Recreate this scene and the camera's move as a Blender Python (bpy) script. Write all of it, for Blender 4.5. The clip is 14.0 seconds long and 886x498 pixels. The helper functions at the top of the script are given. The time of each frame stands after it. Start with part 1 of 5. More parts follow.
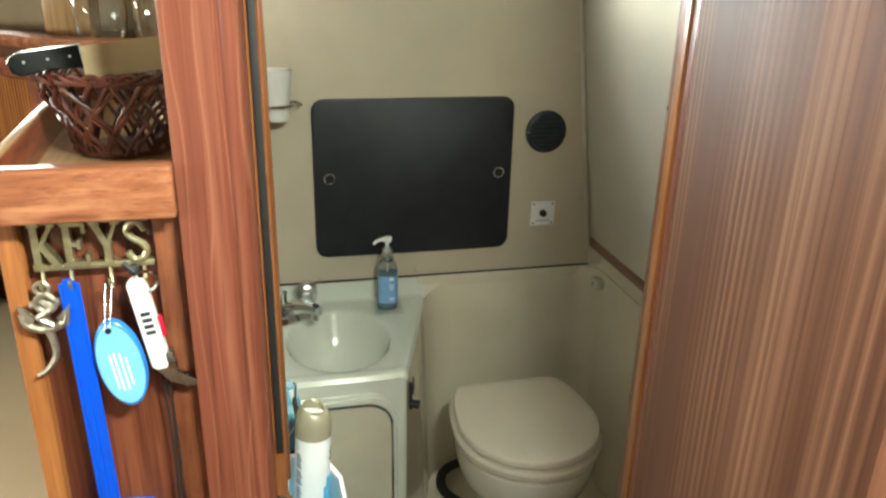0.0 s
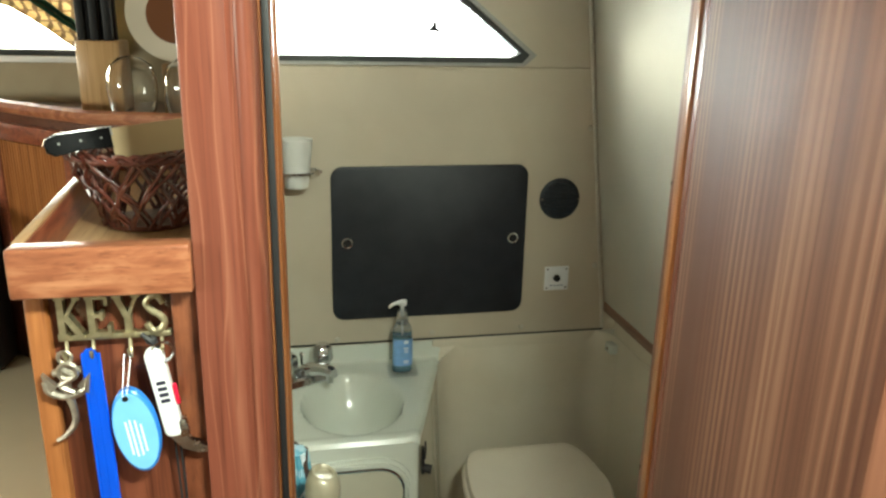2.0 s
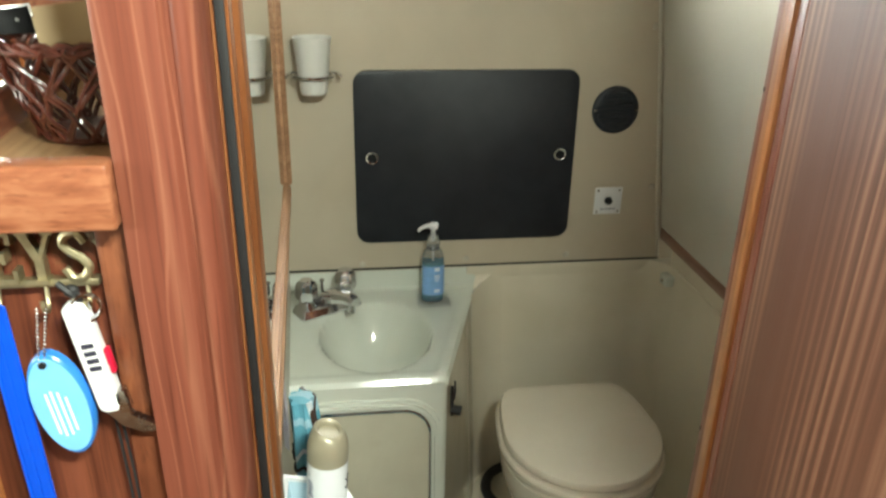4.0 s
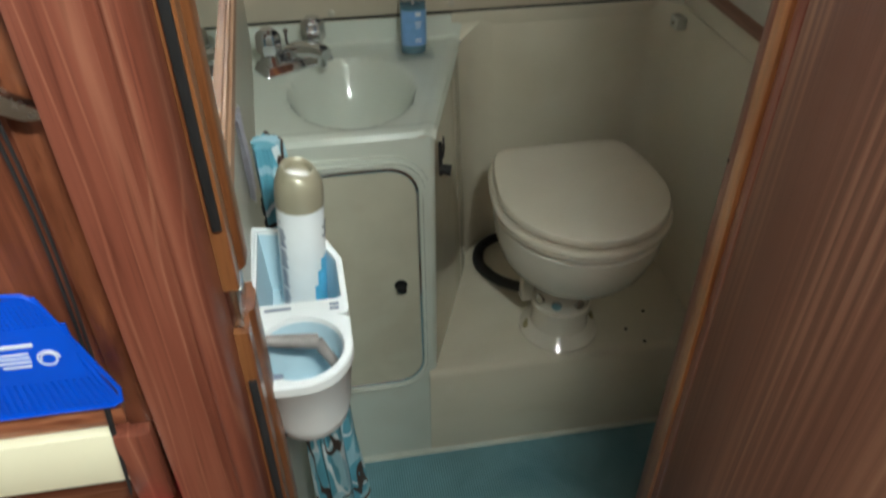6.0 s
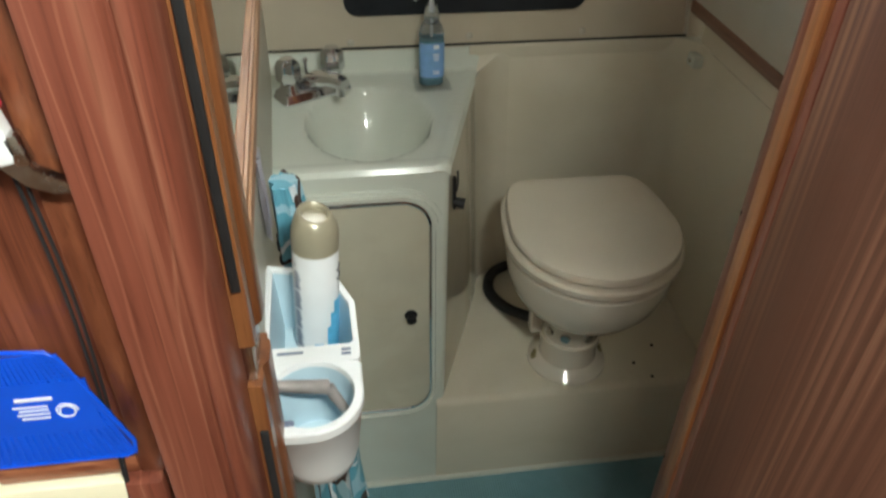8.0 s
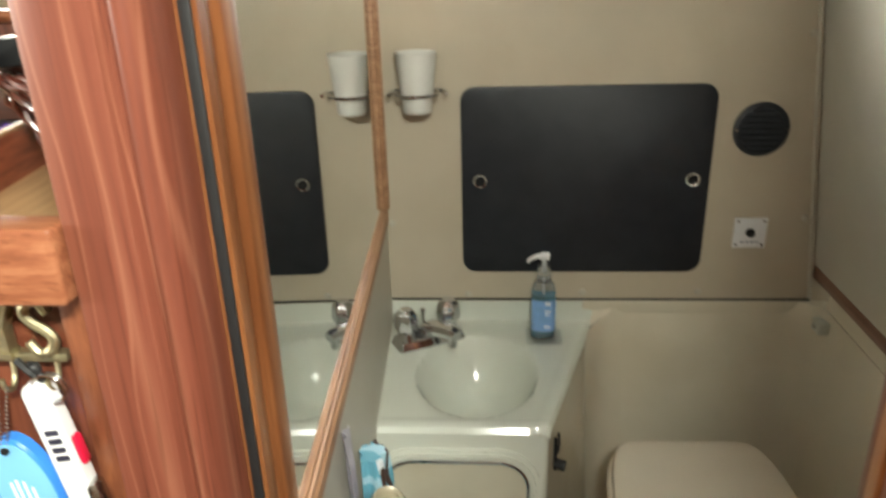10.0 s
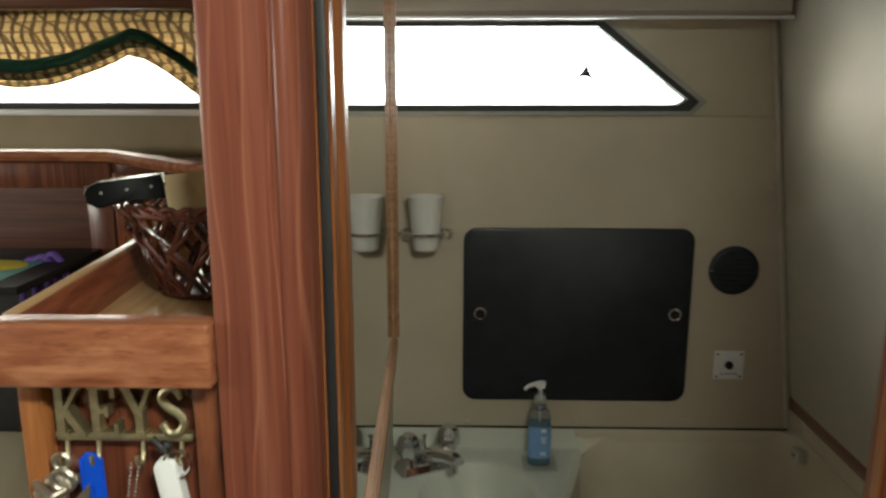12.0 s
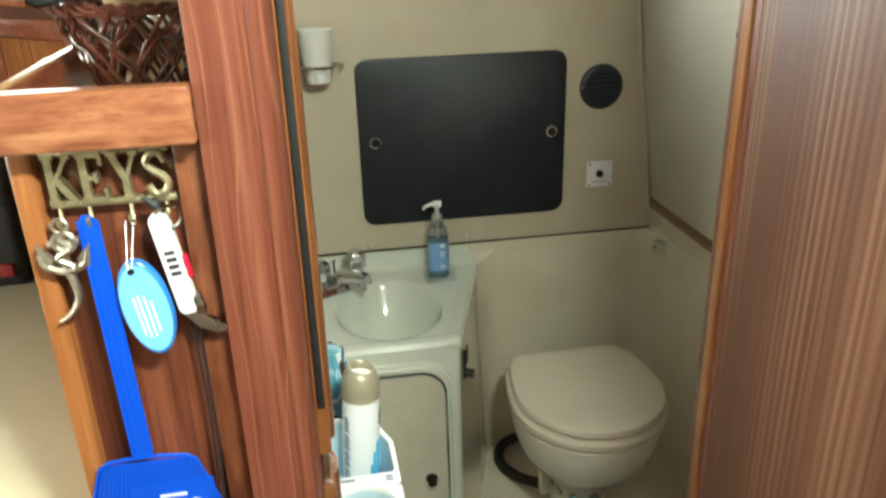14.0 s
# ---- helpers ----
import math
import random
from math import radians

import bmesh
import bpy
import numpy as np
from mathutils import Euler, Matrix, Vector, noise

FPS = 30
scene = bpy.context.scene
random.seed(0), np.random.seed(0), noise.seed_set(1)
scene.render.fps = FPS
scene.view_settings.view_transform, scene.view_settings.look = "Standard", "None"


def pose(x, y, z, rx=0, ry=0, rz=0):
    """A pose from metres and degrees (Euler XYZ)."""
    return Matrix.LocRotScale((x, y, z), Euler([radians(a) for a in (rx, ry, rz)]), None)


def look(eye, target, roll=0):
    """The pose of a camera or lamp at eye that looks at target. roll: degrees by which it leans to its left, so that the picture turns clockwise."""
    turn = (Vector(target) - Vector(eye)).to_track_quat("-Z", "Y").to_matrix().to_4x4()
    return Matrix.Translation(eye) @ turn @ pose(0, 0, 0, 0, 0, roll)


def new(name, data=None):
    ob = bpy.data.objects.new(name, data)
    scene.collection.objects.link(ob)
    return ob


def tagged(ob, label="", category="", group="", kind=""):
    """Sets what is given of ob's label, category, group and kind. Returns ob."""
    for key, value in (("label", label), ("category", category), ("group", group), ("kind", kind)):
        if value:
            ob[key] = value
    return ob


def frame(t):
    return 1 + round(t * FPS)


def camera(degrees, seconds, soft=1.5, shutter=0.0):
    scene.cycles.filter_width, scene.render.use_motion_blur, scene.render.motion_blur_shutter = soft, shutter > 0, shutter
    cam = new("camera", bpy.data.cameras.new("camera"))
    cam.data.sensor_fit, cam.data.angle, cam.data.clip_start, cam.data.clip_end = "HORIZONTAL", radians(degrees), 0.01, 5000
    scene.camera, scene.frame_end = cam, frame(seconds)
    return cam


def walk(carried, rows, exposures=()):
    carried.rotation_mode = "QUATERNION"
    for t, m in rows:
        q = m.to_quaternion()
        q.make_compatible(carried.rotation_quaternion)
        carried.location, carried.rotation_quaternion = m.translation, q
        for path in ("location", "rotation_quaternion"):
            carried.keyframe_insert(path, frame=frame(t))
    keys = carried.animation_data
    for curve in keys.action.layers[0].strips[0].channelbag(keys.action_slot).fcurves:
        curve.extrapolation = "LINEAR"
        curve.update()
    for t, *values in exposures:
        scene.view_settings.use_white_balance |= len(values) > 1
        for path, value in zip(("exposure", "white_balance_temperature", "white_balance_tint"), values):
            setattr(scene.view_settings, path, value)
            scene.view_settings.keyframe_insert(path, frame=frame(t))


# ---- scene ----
cam = camera(61.09, 14.0, soft=2.4, shutter=0.5)
PATH = [
    (0.0, pose(-0.1213, -1.6085, 1.4933, 68.922, -1.255, -12.892)),
    (0.5, pose(-0.1197, -1.6100, 1.4964, 69.868, -0.916, -12.583)),
    (1.0, pose(-0.1202, -1.6095, 1.5036, 70.552, -0.778, -11.968)),
    (1.5, pose(-0.1137, -1.6134, 1.5100, 72.103, -0.863, -11.320)),
    (2.0, pose(-0.1101, -1.6343, 1.5200, 73.197, -1.269, -11.095)),
    (2.2, pose(-0.1020, -1.6456, 1.5285, 73.085, -0.983, -10.904)),
    (4.3, pose(-0.0526, -1.4350, 1.4518, 64.756, -1.066, -7.277)),
    (4.5, pose(-0.0511, -1.4234, 1.4337, 63.518, -0.763, -7.742)),
    (5.0, pose(-0.0540, -1.3887, 1.3949, 59.781, -0.712, -8.578)),
    (5.5, pose(-0.0550, -1.3729, 1.3603, 56.255, -0.148, -9.227)),
    (6.0, pose(-0.0493, -1.3717, 1.3236, 51.612, 0.065, -9.687)),
    (6.5, pose(-0.0513, -1.3782, 1.3047, 48.835, 0.116, -9.932)),
    (7.0, pose(-0.0558, -1.3762, 1.3029, 49.002, -0.148, -9.944)),
    (7.2, pose(-0.0554, -1.3674, 1.3083, 49.396, -0.494, -9.631)),
    (9.3, pose(-0.0095, -1.3425, 1.4246, 61.663, -0.435, -4.289)),
    (9.5, pose(0.0026, -1.3379, 1.4218, 63.537, 0.661, -2.503)),
    (10.0, pose(0.0213, -1.3368, 1.4686, 67.024, 1.566, 3.373)),
    (10.5, pose(0.0201, -1.3529, 1.4720, 72.459, 1.355, 7.262)),
    (11.0, pose(0.0178, -1.3621, 1.4797, 75.000, 0.841, 7.708)),
    (11.5, pose(0.0014, -1.3829, 1.4839, 76.812, 0.570, 5.968)),
    (12.0, pose(-0.0409, -1.4478, 1.4836, 77.761, -0.044, 1.340)),
    (12.5, pose(-0.0695, -1.5178, 1.4754, 77.801, 0.300, -2.953)),
    (13.0, pose(-0.0747, -1.5534, 1.4661, 75.892, 1.369, -5.223)),
    (13.5, pose(-0.0905, -1.5668, 1.4437, 71.450, 2.296, -7.637)),
    (14.0, pose(-0.1052, -1.5678, 1.4255, 67.932, 1.581, -9.503)),
]
WINDOW_W, GALLEY_W, HATCH_W, FORWARD_W = 4.8, 3.5, 21.0, 19.0
EXPOSURES = [(0, 1.03, 6500, -1), (2.2, 0.9, 6500, -4), (4.3, 1.05, 6450, 1), (5, 1.0, 6350, 1), (5.5, 0.5, 6150, 2), (6, 0.48, 5950, 3), (7.2, 0.48, 5980, 4), (9.3, 0.98, 6700, 9), (10, 0.93, 6650, 8), (10.5, 0.4, 6650, 7), (11, 0.0, 6700, 6), (12, -0.35, 6700, 4), (12.5, -0.3, 6700, 3), (13, 0.22, 6700, 2), (13.5, 0.75, 6650, 0), (14, 1.05, 6500, -3)]
walk(cam, PATH, EXPOSURES)

# ---------------------------------------------------------------- light
world = bpy.data.worlds.new("sky")
scene.world = world
world.use_nodes = True
wn = world.node_tree.nodes
sky = wn.new("ShaderNodeTexSky")
sky.sky_type = "NISHITA"
sky.sun_disc = False
sky.sun_elevation = radians(6.2)
sky.sun_rotation = radians(-51)
wn["Background"].inputs["Strength"].default_value = 0.15
world.node_tree.links.new(sky.outputs[0], wn["Background"].inputs["Color"])

sun_data = bpy.data.lights.new("sun", "SUN")
sun_data.energy, sun_data.angle, sun_data.color = 2.0, radians(20), (1.0, 0.96, 0.86)
sun = new("sun", sun_data)
sun.matrix_world = look((-1.0, 0.80, 1.14), (0, 0, 1.0))


def area(name, eye, target, w, h, power, color):
    d = bpy.data.lights.new(name, "AREA")
    d.shape, d.size, d.size_y, d.energy, d.color = "RECTANGLE", w, h, power, color
    ob = new(name, d)
    ob.matrix_world = look(eye, target)
    return ob


area("window_light", (0.06, 0.10, 1.535), (0.20, -1.0, 1.40), 0.62, 0.16, WINDOW_W, (0.97, 0.99, 1.0))
area("galley_window_light", (-0.80, 0.10, 1.53), (-0.80, -1.0, 1.0), 0.8, 0.14, GALLEY_W, (1.0, 0.97, 0.9))
for hx in (0.105, 0.235):
    area("deck_hatch_light", (hx, -1.62, 1.852), (hx - 0.32, -1.05, 0.8), 0.07, 0.13, HATCH_W / 2, (0.98, 1.0, 0.90))
# added fill from out of view, brightens door, worktop and cabinet front
area("forward_fill_light", (-2.06, -1.75, 1.50), (-0.1, -1.2, 1.0), 0.9, 0.2, FORWARD_W, (1.0, 0.97, 0.90))

# ---------------------------------------------------------------- mesh helpers


def part(name, bm, material, parent=None, label="", smooth=True):
    me = bpy.data.meshes.new(name)
    bmesh.ops.recalc_face_normals(bm, faces=bm.faces)
    bm.to_mesh(me)
    bm.free()
    if smooth:
        for poly in me.polygons:
            poly.use_smooth = True
        me.set_sharp_from_angle(angle=radians(38))
    if material:
        me.materials.append(material)
    ob = new(name, me)
    ob.parent = parent
    if label:
        tagged(ob, label)
    return ob


def thing(name, label, category, group="", kind="", at=(0, 0, 0)):
    ob = new(name)
    ob.location = at
    ob.empty_display_size = 0.05
    return tagged(ob, label, category, group, kind)


def box(bm, x0, x1, y0, y1, z0, z1, r=0.0, seg=2):
    r = min(r, 0.49 * abs(x1 - x0), 0.49 * abs(y1 - y0), 0.49 * abs(z1 - z0))
    m = Matrix.Translation(((x0 + x1) / 2, (y0 + y1) / 2, (z0 + z1) / 2)) @ Matrix.Diagonal((x1 - x0, y1 - y0, z1 - z0, 1))
    g = bmesh.ops.create_cube(bm, size=1, matrix=m)
    vs = g["verts"]
    if r > 0:
        es = list({e for v in vs for e in v.link_edges})
        g2 = bmesh.ops.bevel(bm, geom=es, offset=r, segments=seg, affect="EDGES", profile=0.5)
        vs = list({v for f in g2["faces"] for v in f.verts} | {v for v in vs if v.is_valid})
    return vs


def cyl(bm, a, b, r0, r1=None, seg=20):
    a, b = Vector(a), Vector(b)
    r1 = r0 if r1 is None else r1
    m = Matrix.Translation((a + b) / 2) @ (b - a).to_track_quat("Z", "Y").to_matrix().to_4x4()
    g = bmesh.ops.create_cone(bm, cap_ends=True, segments=seg, radius1=r0, radius2=r1, depth=(b - a).length, matrix=m)
    return g["verts"]


def ball(bm, c, r, u=12, v=8, scale=(1, 1, 1)):
    return bmesh.ops.create_uvsphere(bm, u_segments=u, v_segments=v, radius=r, matrix=Matrix.Translation(c) @ Matrix.Diagonal((*scale, 1)))["verts"]


def rings(bm, loops, cap=True, close=True):
    """Skins a list of rings of points, all of one length."""
    vs = [[bm.verts.new(p) for p in lp] for lp in loops]
    n = len(vs[0])
    for a, b in zip(vs, vs[1:]):
        for i in range(n if close else n - 1):
            j = (i + 1) % n
            bm.faces.new((a[i], a[j], b[j], b[i]))
    if cap and close:
        bm.faces.new(vs[0][::-1])
        bm.faces.new(vs[-1])
    return vs


def lathe(bm, profile, c=(0, 0, 0), seg=28, cap=True, m=None):
    m = m or Matrix.Translation(c)
    return rings(bm, [[m @ Vector((r * math.cos(2 * math.pi * i / seg), r * math.sin(2 * math.pi * i / seg), z)) for i in range(seg)] for r, z in profile], cap)


def tube(bm, pts, r, seg=8, cap=True, closed=False):
    pts = [Vector(p) for p in pts]
    out = []
    side = None
    n = len(pts)
    for i, p in enumerate(pts):
        if closed:
            d = pts[(i + 1) % n] - pts[i - 1]
        else:
            d = pts[min(i + 1, n - 1)] - pts[max(i - 1, 0)]
        d.normalize()
        if side is None:
            side = d.orthogonal().normalized()
        side = (side - d * side.dot(d)).normalized()
        up = d.cross(side)
        rr = r[i] if isinstance(r, (list, tuple)) else r
        out.append([p + rr * (math.cos(2 * math.pi * k / seg) * side + math.sin(2 * math.pi * k / seg) * up) for k in range(seg)])
    if closed:
        out.append(out[0])
        vs = [[bm.verts.new(q) for q in lp] for lp in out[:-1]]
        vs.append(vs[0])
        for a, b in zip(vs, vs[1:]):
            for k in range(seg):
                bm.faces.new((a[k], a[(k + 1) % seg], b[(k + 1) % seg], b[k]))
        return
    rings(bm, out, cap)


def curve_pts(ctrl, n=8):
    """Points of a smooth curve through the given ones."""
    c = [Vector(p) for p in ctrl]
    c = [c[0] * 2 - c[1]] + c + [c[-1] * 2 - c[-2]]
    out = []
    for i in range(1, len(c) - 2):
        for k in range(n):
            t = k / n
            a, b, d, e = c[i - 1], c[i], c[i + 1], c[i + 2]
            out.append(0.5 * ((2 * b) + (d - a) * t + (2 * a - 5 * b + 4 * d - e) * t * t + (3 * b - a - 3 * d + e) * t ** 3))
    out.append(c[-2])
    return out


def prism(bm, pts, axis, a, b, r=0.0):
    """A flat outline pushed along an axis from a to b. pts are the two other coordinates in x, y, z order."""
    def put(p, h):
        return {"x": (h, p[0], p[1]), "y": (p[0], h, p[1]), "z": (p[0], p[1], h)}[axis]
    if r <= 0:
        rings(bm, [[put(p, a) for p in pts], [put(p, b) for p in pts]])
        return
    cx, cy = sum(p[0] for p in pts) / len(pts), sum(p[1] for p in pts) / len(pts)
    ext = max(math.hypot(p[0] - cx, p[1] - cy) for p in pts)
    s = 1 if b > a else -1
    loops = []
    for h, k in ((a, r), (a + s * r * 0.3, r * 0.3), (a + s * r, 0), (b - s * r, 0), (b - s * r * 0.3, r * 0.3), (b, r)):
        f = 1 - k / ext
        loops.append([put((cx + (p[0] - cx) * f, cy + (p[1] - cy) * f), h) for p in pts])
    rings(bm, loops)


def rrect(x0, x1, y0, y1, r, n=6):
    out = []
    for cx, cy, a0 in ((x1 - r, y1 - r, 0), (x0 + r, y1 - r, 90), (x0 + r, y0 + r, 180), (x1 - r, y0 + r, 270)):
        for k in range(n + 1):
            a = radians(a0 + 90 * k / n)
            out.append((cx + r * math.cos(a), cy + r * math.sin(a)))
    return out


def frame_ring(bm, outer, inner, axis, a, b):
    """A flat frame between two outlines of as many points, from a to b."""
    def put(p, h):
        return {"x": (h, p[0], p[1]), "y": (p[0], h, p[1]), "z": (p[0], p[1], h)}[axis]
    loops = [[put(p, h) for p in lp] for lp, h in ((outer, a), (outer, b), (inner, b), (inner, a))]
    vs = [[bm.verts.new(p) for p in lp] for lp in loops]
    n = len(outer)
    for A, B in zip(vs, vs[1:] + vs[:1]):
        for i in range(n):
            j = (i + 1) % n
            bm.faces.new((A[i], A[j], B[j], B[i]))


def place(vs, m):
    for v in vs:
        v.co = m @ v.co


def left_wall_x(y):
    return -0.178 - 0.045 * y


def shear(bm):
    """Lays a mesh built at x = 0 against the slanting port bulkhead."""
    for v in bm.verts:
        v.co.x += left_wall_x(v.co.y)


# ---------------------------------------------------------------- materials


def surface(name, color, rough=0.5, metal=0.0, vary=0.06, scale=8.0, bump=0.0, bump_scale=120.0, coat=0.0, stain=None, stain_amount=0.0, stain_scale=3.0, spec=0.5, transmission=0.0, ior=1.45, stretch=(1, 1, 1), rough_vary=0.0):
    m = bpy.data.materials.new(name)
    m.use_nodes = True
    nt = m.node_tree
    b = nt.nodes["Principled BSDF"]
    tc = nt.nodes.new("ShaderNodeTexCoord")
    mp = nt.nodes.new("ShaderNodeMapping")
    mp.inputs["Scale"].default_value = stretch
    nt.links.new(tc.outputs["Object"], mp.inputs[0])
    b.inputs["Roughness"].default_value = rough
    b.inputs["Metallic"].default_value = metal
    b.inputs["Coat Weight"].default_value = coat
    b.inputs["Coat Roughness"].default_value = 0.12
    b.inputs["Specular IOR Level"].default_value = spec
    b.inputs["Transmission Weight"].default_value = transmission
    b.inputs["IOR"].default_value = ior
    n1 = nt.nodes.new("ShaderNodeTexNoise")
    n1.inputs["Scale"].default_value = scale
    n1.inputs["Detail"].default_value = 6
    nt.links.new(mp.outputs[0], n1.inputs["Vector"])
    ramp = nt.nodes.new("ShaderNodeValToRGB")
    ramp.color_ramp.elements[0].position, ramp.color_ramp.elements[1].position = 0.3, 0.7
    ramp.color_ramp.elements[0].color = (*[max(0, c * (1 - vary)) for c in color], 1)
    ramp.color_ramp.elements[1].color = (*[min(1, c * (1 + vary)) for c in color], 1)
    nt.links.new(n1.outputs["Fac"], ramp.inputs[0])
    out = ramp.outputs[0]
    if stain:
        n2 = nt.nodes.new("ShaderNodeTexNoise")
        n2.inputs["Scale"].default_value = stain_scale
        n2.inputs["Detail"].default_value = 8
        n2.inputs["Distortion"].default_value = 0.6
        nt.links.new(mp.outputs[0], n2.inputs["Vector"])
        r2 = nt.nodes.new("ShaderNodeMapRange")
        r2.inputs[1].default_value, r2.inputs[2].default_value = 0.48, 0.75
        r2.inputs[3].default_value, r2.inputs[4].default_value = 0, stain_amount
        nt.links.new(n2.outputs["Fac"], r2.inputs[0])
        mx = nt.nodes.new("ShaderNodeMix")
        mx.data_type = "RGBA"
        nt.links.new(r2.outputs[0], mx.inputs[0])
        nt.links.new(out, mx.inputs[6])
        mx.inputs[7].default_value = (*stain, 1)
        out = mx.outputs[2]
    nt.links.new(out, b.inputs["Base Color"])
    if rough_vary > 0:
        n4 = nt.nodes.new("ShaderNodeTexNoise")
        n4.inputs["Scale"].default_value = scale * 3
        nt.links.new(mp.outputs[0], n4.inputs["Vector"])
        r4 = nt.nodes.new("ShaderNodeMapRange")
        r4.inputs[3].default_value, r4.inputs[4].default_value = rough - rough_vary, rough + rough_vary
        nt.links.new(n4.outputs["Fac"], r4.inputs[0])
        nt.links.new(r4.outputs[0], b.inputs["Roughness"])
    if bump > 0:
        n3 = nt.nodes.new("ShaderNodeTexNoise")
        n3.inputs["Scale"].default_value = bump_scale
        n3.inputs["Detail"].default_value = 4
        nt.links.new(mp.outputs[0], n3.inputs["Vector"])
        bp = nt.nodes.new("ShaderNodeBump")
        bp.inputs["Strength"].default_value = bump
        bp.inputs["Distance"].default_value = 0.002
        nt.links.new(n3.outputs["Fac"], bp.inputs["Height"])
        nt.links.new(bp.outputs[0], b.inputs["Normal"])
    return m


def wood(name, dark, mid, light, axis="z", fine=170.0, broad=26.0, long=2.2, rough=0.32, coat=0.35, bands=0.0, band_scale=24.0, band_long=0.045, wander=5.0, streaks=0.45, turn=0.0, lines=0.0):
    """Varnished wood whose grain runs along an axis: pores, broad figure and, with bands, ribbon stripe."""
    m = bpy.data.materials.new(name)
    m.use_nodes = True
    nt = m.node_tree
    b = nt.nodes["Principled BSDF"]
    tc = nt.nodes.new("ShaderNodeTexCoord")
    rot = nt.nodes.new("ShaderNodeMapping")
    rot.inputs["Rotation"].default_value = (0, 0, radians(turn))
    nt.links.new(tc.outputs["Object"], rot.inputs[0])

    def stretched(across, along):
        mp = nt.nodes.new("ShaderNodeMapping")
        mp.inputs["Scale"].default_value = [along if a == axis else across for a in "xyz"]
        nt.links.new(rot.outputs[0], mp.inputs[0])
        return mp.outputs[0]

    def noise_at(vec, detail, dist=0.0):
        n = nt.nodes.new("ShaderNodeTexNoise")
        n.inputs["Scale"].default_value = 1.0
        n.inputs["Detail"].default_value = detail
        n.inputs["Distortion"].default_value = dist
        nt.links.new(vec, n.inputs["Vector"])
        return n.outputs["Fac"]

    figure = noise_at(stretched(broad, long), 5, 1.2)
    pores = noise_at(stretched(fine * 2.2, long * 5), 3)
    streak = noise_at(stretched(fine, long * 1.6), 4, 0.3)
    add = nt.nodes.new("ShaderNodeMath")
    add.operation = "MULTIPLY_ADD"
    add.inputs[1].default_value = streaks
    nt.links.new(streak, add.inputs[0])
    half = nt.nodes.new("ShaderNodeMath")
    half.operation = "MULTIPLY"
    half.inputs[1].default_value = 1.0 - streaks
    nt.links.new(figure, half.inputs[0])
    nt.links.new(half.outputs[0], add.inputs[2])
    fac = add.outputs[0]
    if bands > 0:
        wv = nt.nodes.new("ShaderNodeTexWave")
        wv.inputs["Scale"].default_value = band_scale
        wv.inputs["Distortion"].default_value = wander
        wv.inputs["Detail"].default_value = 1.5
        wv.inputs["Detail Scale"].default_value = 5.0
        nt.links.new(stretched(1.0, band_long), wv.inputs["Vector"])
        mul = nt.nodes.new("ShaderNodeMath")
        mul.operation = "MULTIPLY_ADD"
        mul.inputs[1].default_value = bands
        calm = nt.nodes.new("ShaderNodeMapRange")
        calm.inputs[1].default_value, calm.inputs[2].default_value = 0.36, 0.62
        calm.inputs[3].default_value, calm.inputs[4].default_value = 0.15, 1.15
        nt.links.new(noise_at(stretched(7.0, 0.7), 1), calm.inputs[0])
        level = nt.nodes.new("ShaderNodeMath")
        level.operation = "MULTIPLY"
        nt.links.new(wv.outputs["Fac"], level.inputs[0])
        nt.links.new(calm.outputs[0], level.inputs[1])
        nt.links.new(level.outputs[0], mul.inputs[0])
        sub = nt.nodes.new("ShaderNodeMath")
        sub.operation = "SUBTRACT"
        nt.links.new(fac, sub.inputs[0])
        sub.inputs[1].default_value = bands * 0.5
        nt.links.new(sub.outputs[0], mul.inputs[2])
        fac = mul.outputs[0]
    if lines > 0:
        w2 = nt.nodes.new("ShaderNodeTexWave")
        w2.inputs["Scale"].default_value = 19.0
        w2.inputs["Distortion"].default_value = 3.4
        w2.inputs["Detail"].default_value = 0.0
        w2.inputs["Detail Scale"].default_value = 2.0
        nt.links.new(stretched(1.0, 0.16), w2.inputs["Vector"])
        r5 = nt.nodes.new("ShaderNodeMapRange")
        r5.inputs[1].default_value, r5.inputs[2].default_value = 0.965, 1.0
        r5.inputs[3].default_value, r5.inputs[4].default_value = 0.0, lines
        nt.links.new(w2.outputs["Fac"], r5.inputs[0])
        plus = nt.nodes.new("ShaderNodeMath")
        nt.links.new(fac, plus.inputs[0])
        nt.links.new(r5.outputs[0], plus.inputs[1])
        fac = plus.outputs[0]
    ramp = nt.nodes.new("ShaderNodeValToRGB")
    e = ramp.color_ramp.elements
    e[0].position, e[1].position = 0.32, 0.70
    e[0].color, e[1].color = (*dark, 1), (*light, 1)
    k = e.new(0.5)
    k.color = (*mid, 1)
    nt.links.new(fac, ramp.inputs[0])
    mx = nt.nodes.new("ShaderNodeMix")
    mx.data_type, mx.blend_type = "RGBA", "MULTIPLY"
    r2 = nt.nodes.new("ShaderNodeMapRange")
    r2.inputs[1].default_value, r2.inputs[2].default_value = 0.56, 0.70
    r2.inputs[3].default_value, r2.inputs[4].default_value = 0.0, 0.55
    nt.links.new(pores, r2.inputs[0])
    nt.links.new(r2.outputs[0], mx.inputs[0])
    nt.links.new(ramp.outputs[0], mx.inputs[6])
    mx.inputs[7].default_value = (0.45, 0.36, 0.32, 1)
    nt.links.new(mx.outputs[2], b.inputs["Base Color"])
    r3 = nt.nodes.new("ShaderNodeMapRange")
    r3.inputs[3].default_value, r3.inputs[4].default_value = rough - 0.08, rough + 0.1
    nt.links.new(figure, r3.inputs[0])
    nt.links.new(r3.outputs[0], b.inputs["Roughness"])
